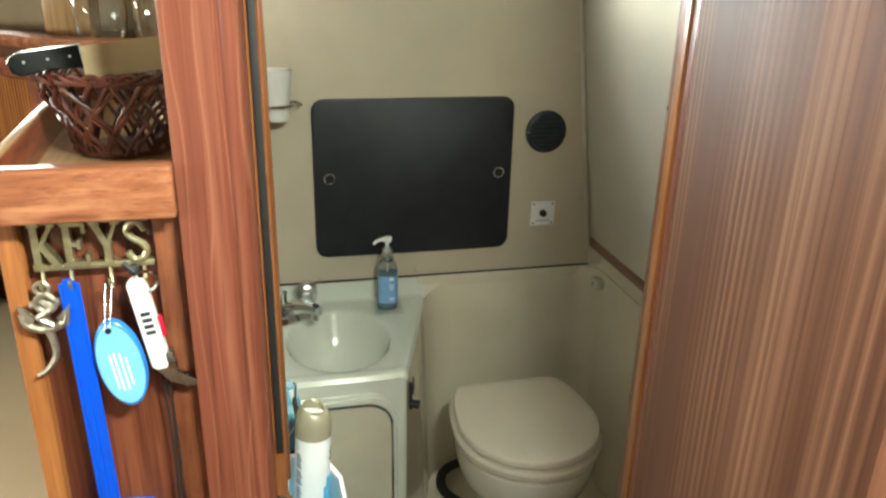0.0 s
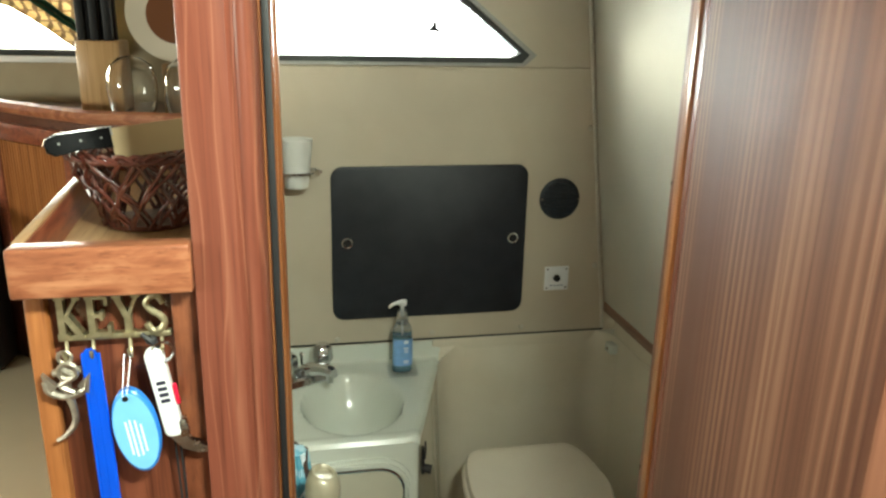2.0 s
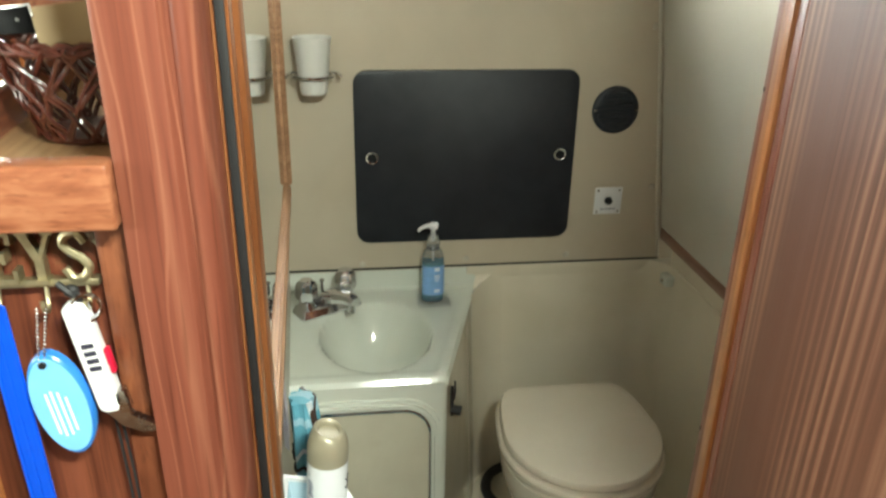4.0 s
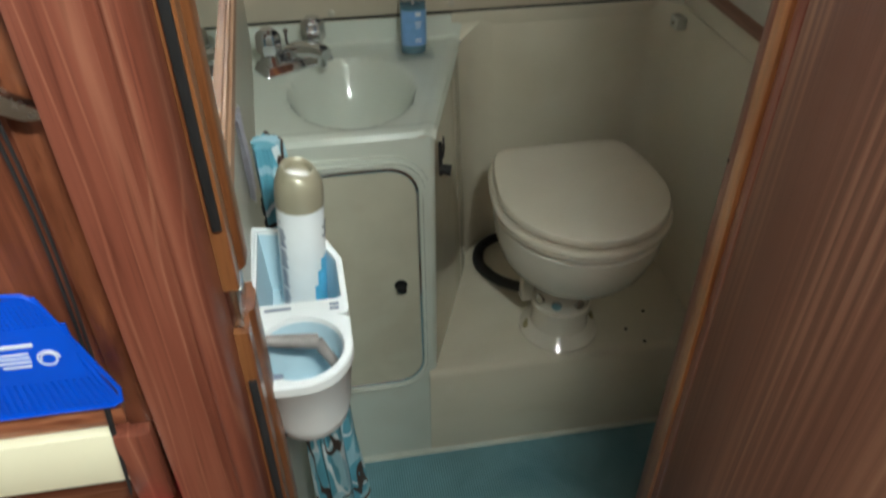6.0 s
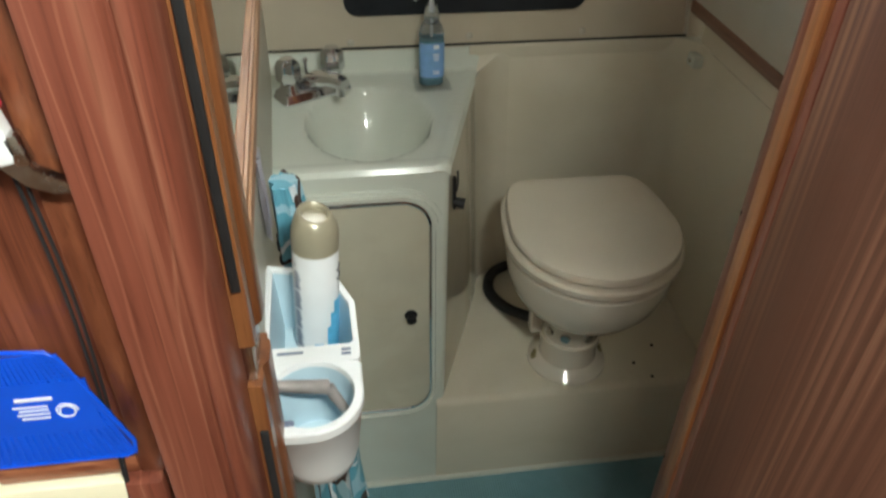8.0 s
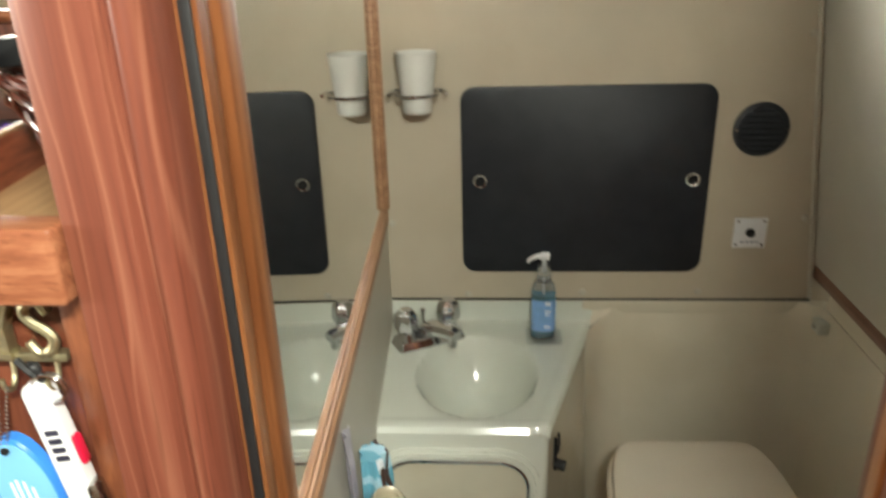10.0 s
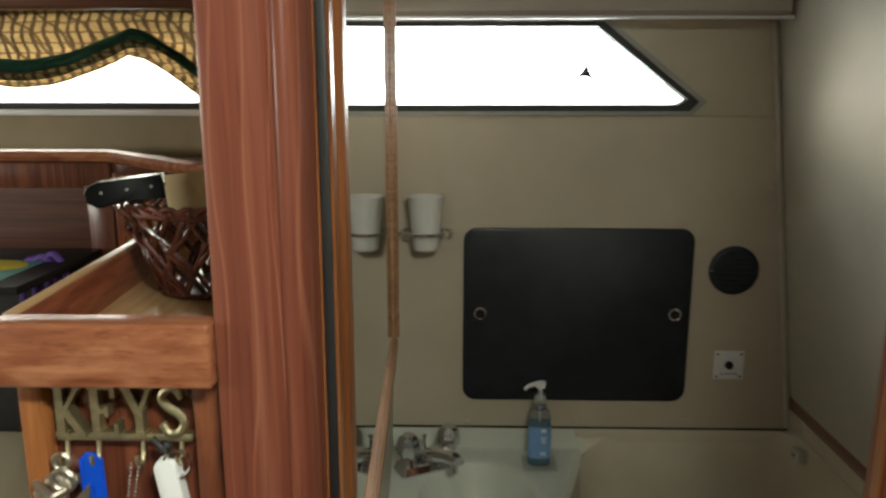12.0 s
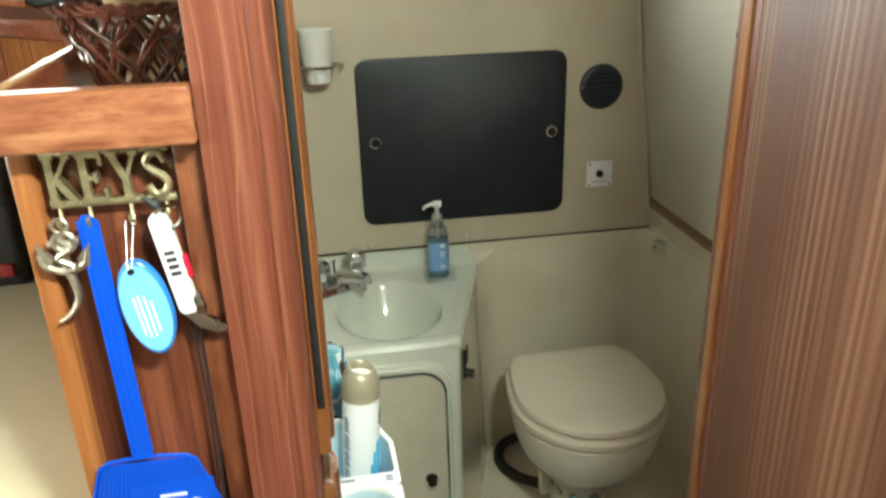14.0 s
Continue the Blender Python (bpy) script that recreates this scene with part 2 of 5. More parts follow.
    b.inputs["Specular IOR Level"].default_value = 0.35
    b.inputs["Coat Weight"].default_value = coat
    b.inputs["Coat Roughness"].default_value = 0.18
    bp = nt.nodes.new("ShaderNodeBump")
    bp.inputs["Strength"].default_value = 0.25
    bp.inputs["Distance"].default_value = 0.0006
    nt.links.new(streak, bp.inputs["Height"])
    nt.links.new(bp.outputs[0], b.inputs["Normal"])
    return m


W_POST = wood("varnished_mahogany_post", (0.120, 0.033, 0.020), (0.180, 0.053, 0.032), (0.248, 0.092, 0.055), "z", long=1.6, broad=26, streaks=0.5, bands=0.04, band_scale=7, band_long=0.30, wander=4.0, fine=150, rough=0.36, coat=0.22, lines=0.20)
W_TRIM = wood("varnished_teak_trim", (0.105, 0.034, 0.012), (0.18, 0.063, 0.022), (0.265, 0.108, 0.040), "z", broad=40, streaks=0.3, coat=0.2)
W_RAIL = wood("varnished_rail", (0.15, 0.044, 0.021), (0.29, 0.103, 0.050), (0.46, 0.205, 0.105), "x", broad=55, long=14, fine=190, streaks=0.3)
W_PANEL = wood("dark_red_panel", (0.055, 0.015, 0.008), (0.13, 0.038, 0.020), (0.24, 0.075, 0.038), "z", broad=50, streaks=0.35)
W_STILE = wood("orange_stile", (0.16, 0.05, 0.015), (0.34, 0.125, 0.040), (0.50, 0.22, 0.078), "z", broad=45, streaks=0.3)
W_DOOR = wood("ribbon_stripe_door", (0.105, 0.042, 0.024), (0.165, 0.073, 0.042), (0.262, 0.136, 0.079), "z", fine=150, broad=9, long=0.5, rough=0.60, coat=0.0, bands=0.32, band_scale=16.0, band_long=0.045, wander=3.2, streaks=0.28, turn=-70.6)
W_DOOR.node_tree.nodes["Principled BSDF"].inputs["Specular IOR Level"].default_value = 0.18
W_KNOTTY = wood("knotty_red_stile", (0.080, 0.022, 0.011), (0.155, 0.048, 0.023), (0.29, 0.105, 0.045), "z", broad=24, long=9, streaks=0.25)
W_LIGHT = wood("pale_tray_wood", (0.30, 0.17, 0.08), (0.42, 0.26, 0.13), (0.52, 0.34, 0.18), "y", broad=30)
W_FIDDLE = wood("fiddle_side", (0.09, 0.022, 0.012), (0.19, 0.052, 0.026), (0.30, 0.10, 0.05), "y", broad=60, long=8)
W_GALLEY = wood("galley_cabinet_wood", (0.050, 0.014, 0.007), (0.085, 0.026, 0.012), (0.125, 0.042, 0.019), "x", broad=40)
W_MIRROR = wood("mirror_frame_wood", (0.22, 0.105, 0.055), (0.34, 0.185, 0.10), (0.47, 0.28, 0.16), "y", broad=60, coat=0.0, rough=0.5)
W_SOLE = wood("cabin_sole", (0.10, 0.04, 0.018), (0.2, 0.085, 0.036), (0.3, 0.14, 0.06), "x", broad=20)
W_WALLTRIM = wood("wall_trim_wood", (0.14, 0.06, 0.035), (0.22, 0.105, 0.065), (0.30, 0.155, 0.10), "y", broad=60)
W_BLOCK = wood("knife_block_wood", (0.34, 0.20, 0.085), (0.48, 0.30, 0.14), (0.58, 0.39, 0.20), "z", broad=40, coat=0.1)

# one gelcoat in two tones: warm and cool light put into the colour
GEL = surface("warm_lit_gelcoat", (0.70, 0.645, 0.52), 0.14, vary=0.03, scale=5, bump=0.05, bump_scale=30, stain=(0.50, 0.44, 0.30), stain_amount=0.35, stain_scale=4, coat=0.4)
GEL_COOL = surface("cool_lit_gelcoat", (0.665, 0.695, 0.62), 0.13, vary=0.025, scale=6, bump=0.04, bump_scale=25, stain=(0.52, 0.48, 0.38), stain_amount=0.18, stain_scale=7, coat=0.25)
GEL_DOOR = surface("locker_door_laminate", (0.60, 0.57, 0.45), 0.35, vary=0.04, scale=14, bump=0.08, bump_scale=160, stain=(0.45, 0.38, 0.26), stain_amount=0.4, stain_scale=9)
VINYL = surface("beige_vinyl_liner", (0.50, 0.44, 0.34), 0.45, vary=0.05, scale=7, bump=0.22, bump_scale=420, stain=(0.40, 0.33, 0.23), stain_amount=0.35, stain_scale=3.5)
VINYL_R = surface("pale_vinyl_liner", (0.50, 0.475, 0.40), 0.40, vary=0.05, scale=6, bump=0.22, bump_scale=420, stain=(0.36, 0.30, 0.21), stain_amount=0.35, stain_scale=3)
HEADLINER = surface("headliner", (0.40, 0.36, 0.31), 0.7, vary=0.05, scale=10, bump=0.2, bump_scale=300)
# darker vinyl: the backlit shade under the galley window is in its colour
VINYL_BACKLIT = surface("backlit_shade_liner", (0.33, 0.275, 0.18), 0.75, vary=0.10, scale=9, bump=0.3, bump_scale=300, stain=(0.20, 0.16, 0.10), stain_amount=0.5, stain_scale=5)
WHITE_PAINT = surface("cream_cabin_paint", (0.62, 0.57, 0.47), 0.5, vary=0.05, scale=5, bump=0.1)
ACRYLIC = surface("black_acrylic", (0.017, 0.019, 0.024), 0.42, vary=0.2, scale=20, stain=(0.03, 0.03, 0.03), stain_amount=0.2, stain_scale=12, rough_vary=0.04, spec=0.32)
RUBBER = surface("black_rubber", (0.016, 0.016, 0.017), 0.55, vary=0.15, scale=60, bump=0.2)
PLASTIC_K = surface("black_plastic", (0.015, 0.015, 0.016), 0.5, vary=0.15, scale=40, spec=0.2)
VENT_K = surface("dark_vent_plastic", (0.022, 0.028, 0.036), 0.4, vary=0.2, scale=60, bump=0.15)
CERAMIC = surface("toilet_china", (0.74, 0.68, 0.575), 0.10, vary=0.02, scale=8, stain=(0.55, 0.48, 0.36), stain_amount=0.2, stain_scale=6, coat=0.5)
SEAT_W = surface("toilet_seat_enamel", (0.73, 0.66, 0.545), 0.22, vary=0.025, scale=9, stain=(0.56, 0.49, 0.37), stain_amount=0.2, stain_scale=5, coat=0.3)
CHROME = surface("chrome", (0.72, 0.73, 0.75), 0.07, 1.0, vary=0.05, scale=30, rough_vary=0.04)
STEEL = surface("worn_steel", (0.52, 0.51, 0.49), 0.25, 1.0, vary=0.15, scale=60, rough_vary=0.08)
BRASS = surface("antique_brass", (0.50, 0.45, 0.29), 0.50, 1.0, vary=0.18, scale=90, bump=0.2, bump_scale=250, stain=(0.22, 0.17, 0.09), stain_amount=0.4, stain_scale=60, rough_vary=0.1)
PEWTER = surface("pewter", (0.56, 0.52, 0.44), 0.45, 1.0, vary=0.25, scale=120, bump=0.3, bump_scale=300)
KNIFE_K = surface("polished_black_handle", (0.004, 0.004, 0.0045), 0.3, vary=0.1, scale=60, spec=0.06)
BLUE_PL = surface("blue_plastic", (0.004, 0.075, 0.62), 0.28, vary=0.06, scale=40)
BLUE_TAG = surface("light_blue_enamel", (0.20, 0.51, 0.83), 0.25, vary=0.05, scale=40, coat=0.4)
BLUE_EDGE = surface("blue_edge", (0.04, 0.22, 0.66), 0.3, vary=0.05, scale=40)
WHITE_PL = surface("white_plastic", (0.76, 0.77, 0.78), 0.32, vary=0.03, scale=20)
CUP_PL = surface("frosted_white_plastic", (0.66, 0.66, 0.62), 0.4, vary=0.03, scale=20)
CADDY_IN = surface("pale_blue_inner", (0.50, 0.64, 0.72), 0.35, vary=0.03, scale=25)
CAN_W = surface("printed_white_can", (0.74, 0.76, 0.78), 0.22, vary=0.03, scale=30)
CAN_GOLD = surface("pearl_gold_cap", (0.36, 0.325, 0.235), 0.33, 0.2, vary=0.05, scale=30, coat=0.4)
PRINT_GREY = surface("grey_print", (0.16, 0.19, 0.27), 0.4, vary=0.1, scale=60)
PRINT_BLUE = surface("blue_print", (0.12, 0.44, 0.70), 0.35, vary=0.2, scale=60)
PRINT_WHITE = surface("white_print", (0.75, 0.78, 0.82), 0.45, vary=0.03)
PRINT_DARK = surface("dark_print", (0.03, 0.03, 0.05), 0.4, vary=0.1)
RED_PL = surface("red_plastic", (0.62, 0.012, 0.050), 0.32, vary=0.05, scale=40)
WICKER = surface("red_brown_wicker", (0.085, 0.022, 0.014), 0.28, vary=0.4, scale=70, bump=0.3, bump_scale=200, coat=0.5)
PAPER = surface("brown_board", (0.42, 0.31, 0.17), 0.6, vary=0.08, scale=12, bump=0.1)
CREAM_TOP = surface("cream_countertop", (0.83, 0.775, 0.57), 0.3, vary=0.03, scale=7, stain=(0.5, 0.42, 0.24), stain_amount=0.2)
GREEN_CLOTH = surface("dark_green_cloth", (0.045, 0.14, 0.10), 0.85, vary=0.2, scale=30, bump=0.4, bump_scale=600)
BAG_K = surface("black_nylon", (0.012, 0.012, 0.013), 0.6, vary=0.3, scale=60, bump=0.4, bump_scale=350)
BAG_RED = surface("dark_red_cloth", (0.20, 0.012, 0.016), 0.7, vary=0.2, scale=60)
PURPLE = surface("purple_strap", (0.10, 0.05, 0.27), 0.6, vary=0.15, scale=80)
YELLOW = surface("yellow_print", (0.62, 0.52, 0.04), 0.5, vary=0.1, scale=20)
TEAL = surface("teal_print", (0.11, 0.30, 0.30), 0.5, vary=0.2, scale=20)
GREY_AL = surface("grey_window_frame", (0.30, 0.30, 0.28), 0.45, 0.3, vary=0.1, scale=30)
GASKET = surface("dark_gasket", (0.03, 0.032, 0.03), 0.6, vary=0.2, scale=60)
MIRROR_M = surface("silvered_mirror", (0.86, 0.88, 0.86), 0.015, 1.0, vary=0.01, scale=5, rough_vary=0.01)
GLASS = surface("clear_glass", (0.97, 0.98, 0.98), 0.02, vary=0.0, transmission=1.0, ior=1.45)
SOAP = surface("blue_liquid_soap", (0.11, 0.36, 0.50), 0.12, vary=0.05, scale=30, transmission=0.35, ior=1.35)
CLEAR_PL = surface("clear_plastic", (0.86, 0.92, 0.95), 0.08, vary=0.0, transmission=0.9, ior=1.3)
SOAP_LABEL = surface("blue_soap_label", (0.20, 0.38, 0.68), 0.35, vary=0.12, scale=60)


def ribbed_mat():
    m = surface("teal_ribbed_mat", (0.26, 0.48, 0.545), 0.6, vary=0.14, scale=9, stain=(0.09, 0.22, 0.28), stain_amount=0.5, stain_scale=5)
    nt = m.node_tree
    tc = nt.nodes.new("ShaderNodeTexCoord")
    w = nt.nodes.new("ShaderNodeTexWave")
    w.inputs["Scale"].default_value = 62
    w.inputs["Distortion"].default_value = 0.4
    w.inputs["Detail"].default_value = 1
    nt.links.new(tc.outputs["Object"], w.inputs["Vector"])
    bp = nt.nodes.new("ShaderNodeBump")
    bp.inputs["Strength"].default_value = 0.9
    bp.inputs["Distance"].default_value = 0.0025
    nt.links.new(w.outputs["Fac"], bp.inputs["Height"])
    nt.links.new(bp.outputs[0], nt.nodes["Principled BSDF"].inputs["Normal"])
    return m


def curtain_cloth():
    """Teal cloth with a loose net of brown and white curved lines."""
    m = surface("teal_printed_curtain", (0.12, 0.34, 0.44), 0.5, vary=0.16, scale=14, bump=0.1, bump_scale=500)
    nt = m.node_tree
    b = nt.nodes["Principled BSDF"]
    src = b.inputs["Base Color"].links[0].from_socket
    tc = nt.nodes.new("ShaderNodeTexCoord")
    for size, off, color, wide in ((14, 8.1, (0.34, 0.54, 0.62), 0.08), (18, 3.7, (0.66, 0.72, 0.75), 0.055), (20, 0.0, (0.055, 0.032, 0.025), 0.055)):
        mp = nt.nodes.new("ShaderNodeMapping")
        mp.inputs["Location"].default_value = (off, off, off)
        mp.inputs["Scale"].default_value = (1, 1, 0.45)
        nt.links.new(tc.outputs["Object"], mp.inputs[0])
        n = nt.nodes.new("ShaderNodeTexNoise")
        n.inputs["Scale"].default_value = size
        n.inputs["Detail"].default_value = 0
        n.inputs["Distortion"].default_value = 0.8
        nt.links.new(mp.outputs[0], n.inputs["Vector"])
        d = nt.nodes.new("ShaderNodeMath")
        d.operation = "COMPARE"
        d.inputs[1].default_value, d.inputs[2].default_value = 0.5, wide * 0.5
        nt.links.new(n.outputs["Fac"], d.inputs[0])
        mx = nt.nodes.new("ShaderNodeMix")
        mx.data_type = "RGBA"
        nt.links.new(d.outputs[0], mx.inputs[0])
        nt.links.new(src, mx.inputs[6])
        mx.inputs[7].default_value = (*color, 1)
        src = mx.outputs[2]
    nt.links.new(src, b.inputs["Base Color"])
    return m


def lets_light_through(m, share):
    """Thin cloth: part of the light that falls on its back comes through."""
    nt = m.node_tree
    b = nt.nodes["Principled BSDF"]
    thin = nt.nodes.new("ShaderNodeBsdfTranslucent")
    nt.links.new(b.inputs["Base Color"].links[0].from_socket, thin.inputs["Color"])
    mix = nt.nodes.new("ShaderNodeMixShader")
    mix.inputs[0].default_value = share
    nt.links.new(b.outputs[0], mix.inputs[1])
    nt.links.new(thin.outputs[0], mix.inputs[2])
    nt.links.new(mix.outputs[0], nt.nodes["Material Output"].inputs["Surface"])
    return m


def plaid_cloth():
    m = surface("tan_plaid_fold_shade", (0.50, 0.37, 0.18), 0.85, vary=0.18, scale=40, bump=0.3, bump_scale=500)
    nt = m.node_tree
    b = nt.nodes["Principled BSDF"]
    src = b.inputs["Base Color"].links[0].from_socket
    tc = nt.nodes.new("ShaderNodeTexCoord")
    # X bands paint the dark gaps between backlit ruffles; the others are plaid lines
    for direction, scale, color, lo, wob in (("X", 15, (0.10, 0.060, 0.03), 0.70, 1.6), ("DIAGONAL", 11, (0.13, 0.08, 0.04), 0.95, 0.8), ("Z", 17, (0.16, 0.10, 0.05), 0.94, 1.2)):
        w = nt.nodes.new("ShaderNodeTexWave")
        w.bands_direction = direction
        w.inputs["Scale"].default_value = scale
        w.inputs["Distortion"].default_value = wob
        w.inputs["Detail Scale"].default_value = 3.0
        nt.links.new(tc.outputs["Object"], w.inputs["Vector"])
        d = nt.nodes.new("ShaderNodeMapRange")
        d.inputs[1].default_value, d.inputs[2].default_value = lo - 0.06, lo + 0.04
        d.inputs[3].default_value, d.inputs[4].default_value = 0.0, 0.9
        nt.links.new(w.outputs["Fac"], d.inputs[0])
        mx = nt.nodes.new("ShaderNodeMix")
        mx.data_type = "RGBA"
        nt.links.new(d.outputs[0], mx.inputs[0])
        nt.links.new(src, mx.inputs[6])
        mx.inputs[7].default_value = (*color, 1)
        src = mx.outputs[2]
    nt.links.new(src, b.inputs["Base Color"])
    return lets_light_through(m, 0.33)


lets_light_through(GREEN_CLOTH, 0.4)
MAT_RIB, CURTAIN, PLAID = ribbed_mat(), curtain_cloth(), plaid_cloth()

# ---------------------------------------------------------------- structure


def structure(name, bm, material, label, category, smooth=True):
    ob = part(name, bm, material, None, label, smooth)
    return tagged(ob, "", category, "", "structure")


bm = bmesh.new()
box(bm, -2.2, 1.4, -3.4, 0.05, -0.06, -0.006)
structure("floor", bm, W_SOLE, "varnished wooden cabin sole under the blue mat", "floor")

bm = bmesh.new()
box(bm, -2.2, 1.4, -3.4, 0.05, 1.86, 1.92)
structure("ceiling", bm, HEADLINER, "taupe padded headliner of the cabin", "ceiling")

# moulded liner round the toilet: back and starboard side in one sweep
bm = bmesh.new()
inner = [(-0.20, 0.0), (0.585, 0.0)]
for k in range(1, 8):
    a = radians(90 - 90 * k / 8)
    inner.append((0.585 + 0.062 * math.cos(a), -0.062 + 0.062 * math.sin(a)))
inner += [(0.648, -0.062), (0.652, -0.70)]
outer = [(0.70, -0.70), (0.70, 0.05), (-0.20, 0.05)]
prism(bm, inner + outer, "z", -0.006, 0.792)
structure("wall_liner", bm, GEL, "glossy moulded gelcoat wall behind the toilet, warm light tint in its cream", "wall")

bm = bmesh.new()
box(bm, 0.6515, 0.70, -0.70, -0.035, 0.792, 0.8425)
structure("wall_liner_ledge", bm, GEL, "cream gelcoat top edge of the side liner", "wall")

bm = bmesh.new()
box(bm, -0.215, 0.70, -0.005, 0.05, 0.792, 1.428, 0.0)
structure("wall_back", bm, VINYL, "beige vinyl-covered panel above the sink and toilet", "wall")

bm = bmesh.new()
box(bm, -0.215, 0.70, 0.0, 0.05, 1.428, 1.444)
prism(bm, [(0.388, 1.444), (0.70, 1.444), (0.70, 1.86), (0.216, 1.86), (0.216, 1.600), (0.404, 1.456)], "y", 0.0, 0.05)
box(bm, -0.215, 0.216, 0.0, 0.05, 1.600, 1.86)
structure("wall_window", bm, VINYL, "taupe vinyl wall round the long cabin window", "wall", smooth=False)

# bead along the top of the padded panel and the sloping corner
bm = bmesh.new()
tube(bm, [(-0.18, -0.004, 1.428), (0.565, -0.004, 1.427)], 0.0028, 6)
structure("trim_panel_seam", bm, VINYL, "beige piping along the panel seam", "trim")
bm = bmesh.new()
tube(bm, [(0.630, -0.007, 0.80), (0.532, -0.007, 1.60)], 0.0045, 8)
structure("trim_corner", bm, VINYL_R, "pale bead up the wall corner", "trim")
# dark strip that stands in for the shadow line below the panel
bm = bmesh.new()
box(bm, -0.178, 0.632, -0.0070, -0.0052, 0.7935, 0.7975)
structure("trim_panel_shadow", bm, GASKET, "dark strip painted as the shadow line under the vinyl panel", "trim")
bm = bmesh.new()
prism(bm, [(0.0, 0.762), (-0.0020, 0.770), (-0.0055, 0.784), (-0.0062, 0.790), (-0.0052, 0.7930), (0.0, 0.7930)], "x", 0.20, 0.6445)
structure("trim_liner_lip", bm, GEL, "rounded cream lip along the top of the moulded liner", "trim")

# starboard wall of the compartment leans inwards above the rail
bm = bmesh.new()
prism(bm, [(0.6290, 0.8705), (0.508, 1.86), (0.74, 1.86), (0.74, 0.8705)], "y", -0.70, -0.0055)
structure("wall_starboard", bm, VINYL_R, "pale vinyl wall leaning in above a wooden rail", "wall", smooth=False)
bm = bmesh.new()
box(bm, 0.6285, 0.69, -0.70, -0.006, 0.8430, 0.8700, 0.005)
structure("trim_rail", bm, W_WALLTRIM, "narrow brown wooden rail along the wall", "trim")

# port bulkhead with the mirror
bm = bmesh.new()
box(bm, -0.028, 0.0, -0.8965, 0.0, -0.006, 1.86)
shear(bm)
structure("wall_port", bm, VINYL_R, "pale laminated bulkhead beside the sink", "wall")

# deck-edge valance and low ceiling above the window
bm = bmesh.new()
prism(bm, [(-0.002, 1.618), (-0.075, 1.604), (-0.088, 1.612), (-0.10, 1.75), (-0.10, 1.86), (-0.002, 1.86)], "x", -0.18, 0.525)
structure("ceiling_valance", bm, HEADLINER, "padded taupe valance above the window", "ceiling")
bm = bmesh.new()
box(bm, -0.18, 0.536, -0.082, -0.070, 1.5985, 1.6035, 0.001)
structure("trim_valance", bm, WHITE_PL, "thin white edge under the valance", "trim")

# head platform
bm = bmesh.new()
prism(bm, [(-0.003, -0.006), (-0.003, 0.238), (-0.385, 0.238), (-0.395, 0.234), (-0.402, 0.224), (-0.402, -0.006)], "x", 0.09, 0.6515)
structure("platform", bm, GEL, "raised cream gelcoat step under the toilet", "platform")
bm = bmesh.new()
tube(bm, [(-0.15, -0.403, 0.004), (0.645, -0.403, 0.004)], 0.007, 8)
structure("trim_step_foot", bm, GEL_COOL, "rounded cream bead where step meets the mat", "trim")

bm = bmesh.new()
prism(bm, [(0.0005, -0.0058), (0.024, -0.0058), (0.024, 0.004), (0.020, 0.010), (0.008, 0.016), (0.004, 0.030), (0.0005, 0.034)], "y", -0.896, -0.412)
shear(bm)
structure("baseboard_port", bm, GEL_COOL, "cream moulded foot along the port bulkhead", "baseboard")

# outer cabin shell
bm = bmesh.new()
box(bm, 0.43, 1.4, -0.745, -0.705, -0.006, 1.86)
structure("wall_bulkhead", bm, W_DOOR, "wooden bulkhead beside the doorway", "wall")
bm = bmesh.new()
box(bm, 1.30, 1.4, -3.4, -0.745, -0.006, 1.86)
structure("wall_saloon", bm, WHITE_PAINT, "cream painted saloon side", "wall")
# unseen bulkhead, its opening made up to fit the added fill light
bm = bmesh.new()
box(bm, -2.2, -2.1, -3.4, 0.0, -0.006, 1.39)
box(bm, -2.2, -2.1, -3.4, 0.0, 1.61, 1.86)
box(bm, -2.2, -2.1, -3.4, -2.21, 1.39, 1.61)
box(bm, -2.2, -2.1, -1.29, 0.0, 1.39, 1.61)
structure("wall_forward", bm, WHITE_PAINT, "unseen cream far bulkhead with an opening added for the fill light", "wall")
bm = bmesh.new()
box(bm, -2.1, 1.30, -3.4, -3.3, -0.006, 1.42)
box(bm, -2.1, 1.30, -3.4, -3.3, 1.63, 1.86)
box(bm, -2.1, -1.10, -3.4, -3.3, 1.42, 1.63)
box(bm, 0.50, 1.30, -3.4, -3.3, 1.42, 1.63)
structure("wall_saloon_window", bm, WHITE_PAINT, "cream cabin side with the long saloon window", "wall")

# galley outboard wall with its window
bm = bmesh.new()
box(bm, -2.1, -0.215, 0.0, 0.05, -0.006, 1.452)
box(bm, -2.1, -0.215, 0.0, 0.05, 1.602, 1.86)
box(bm, -0.46, -0.215, 0.0, 0.05, 1.452, 1.602)
box(bm, -2.1, -1.7, 0.0, 0.05, 1.452, 1.602)
structure("wall_galley", bm, VINYL_BACKLIT, "vinyl wall under the galley window, its backlit shade put into the olive-brown colour", "wall")
bm = bmesh.new()
box(bm, -2.1, -0.21, -0.20, -0.165, 1.605, 1.70, 0.006)
structure("trim_galley_beam", bm, W_GALLEY, "dark wooden valance board above the curtain", "trim")

# doorway head
bm = bmesh.new()
prism(bm, [(-0.205, -0.985), (0.43, -0.71), (0.43, -0.66), (-0.205, -0.935)], "z", 1.74, 1.86)
structure("wall_door_head", bm, W_POST, "mahogany head above the doorway", "wall")

# bright haze over the water outside
hz = bpy.data.materials.new("bright_haze")
hz.use_nodes = True
em = hz.node_tree.nodes.new("ShaderNodeEmission")
em.inputs["Strength"].default_value = 5.0
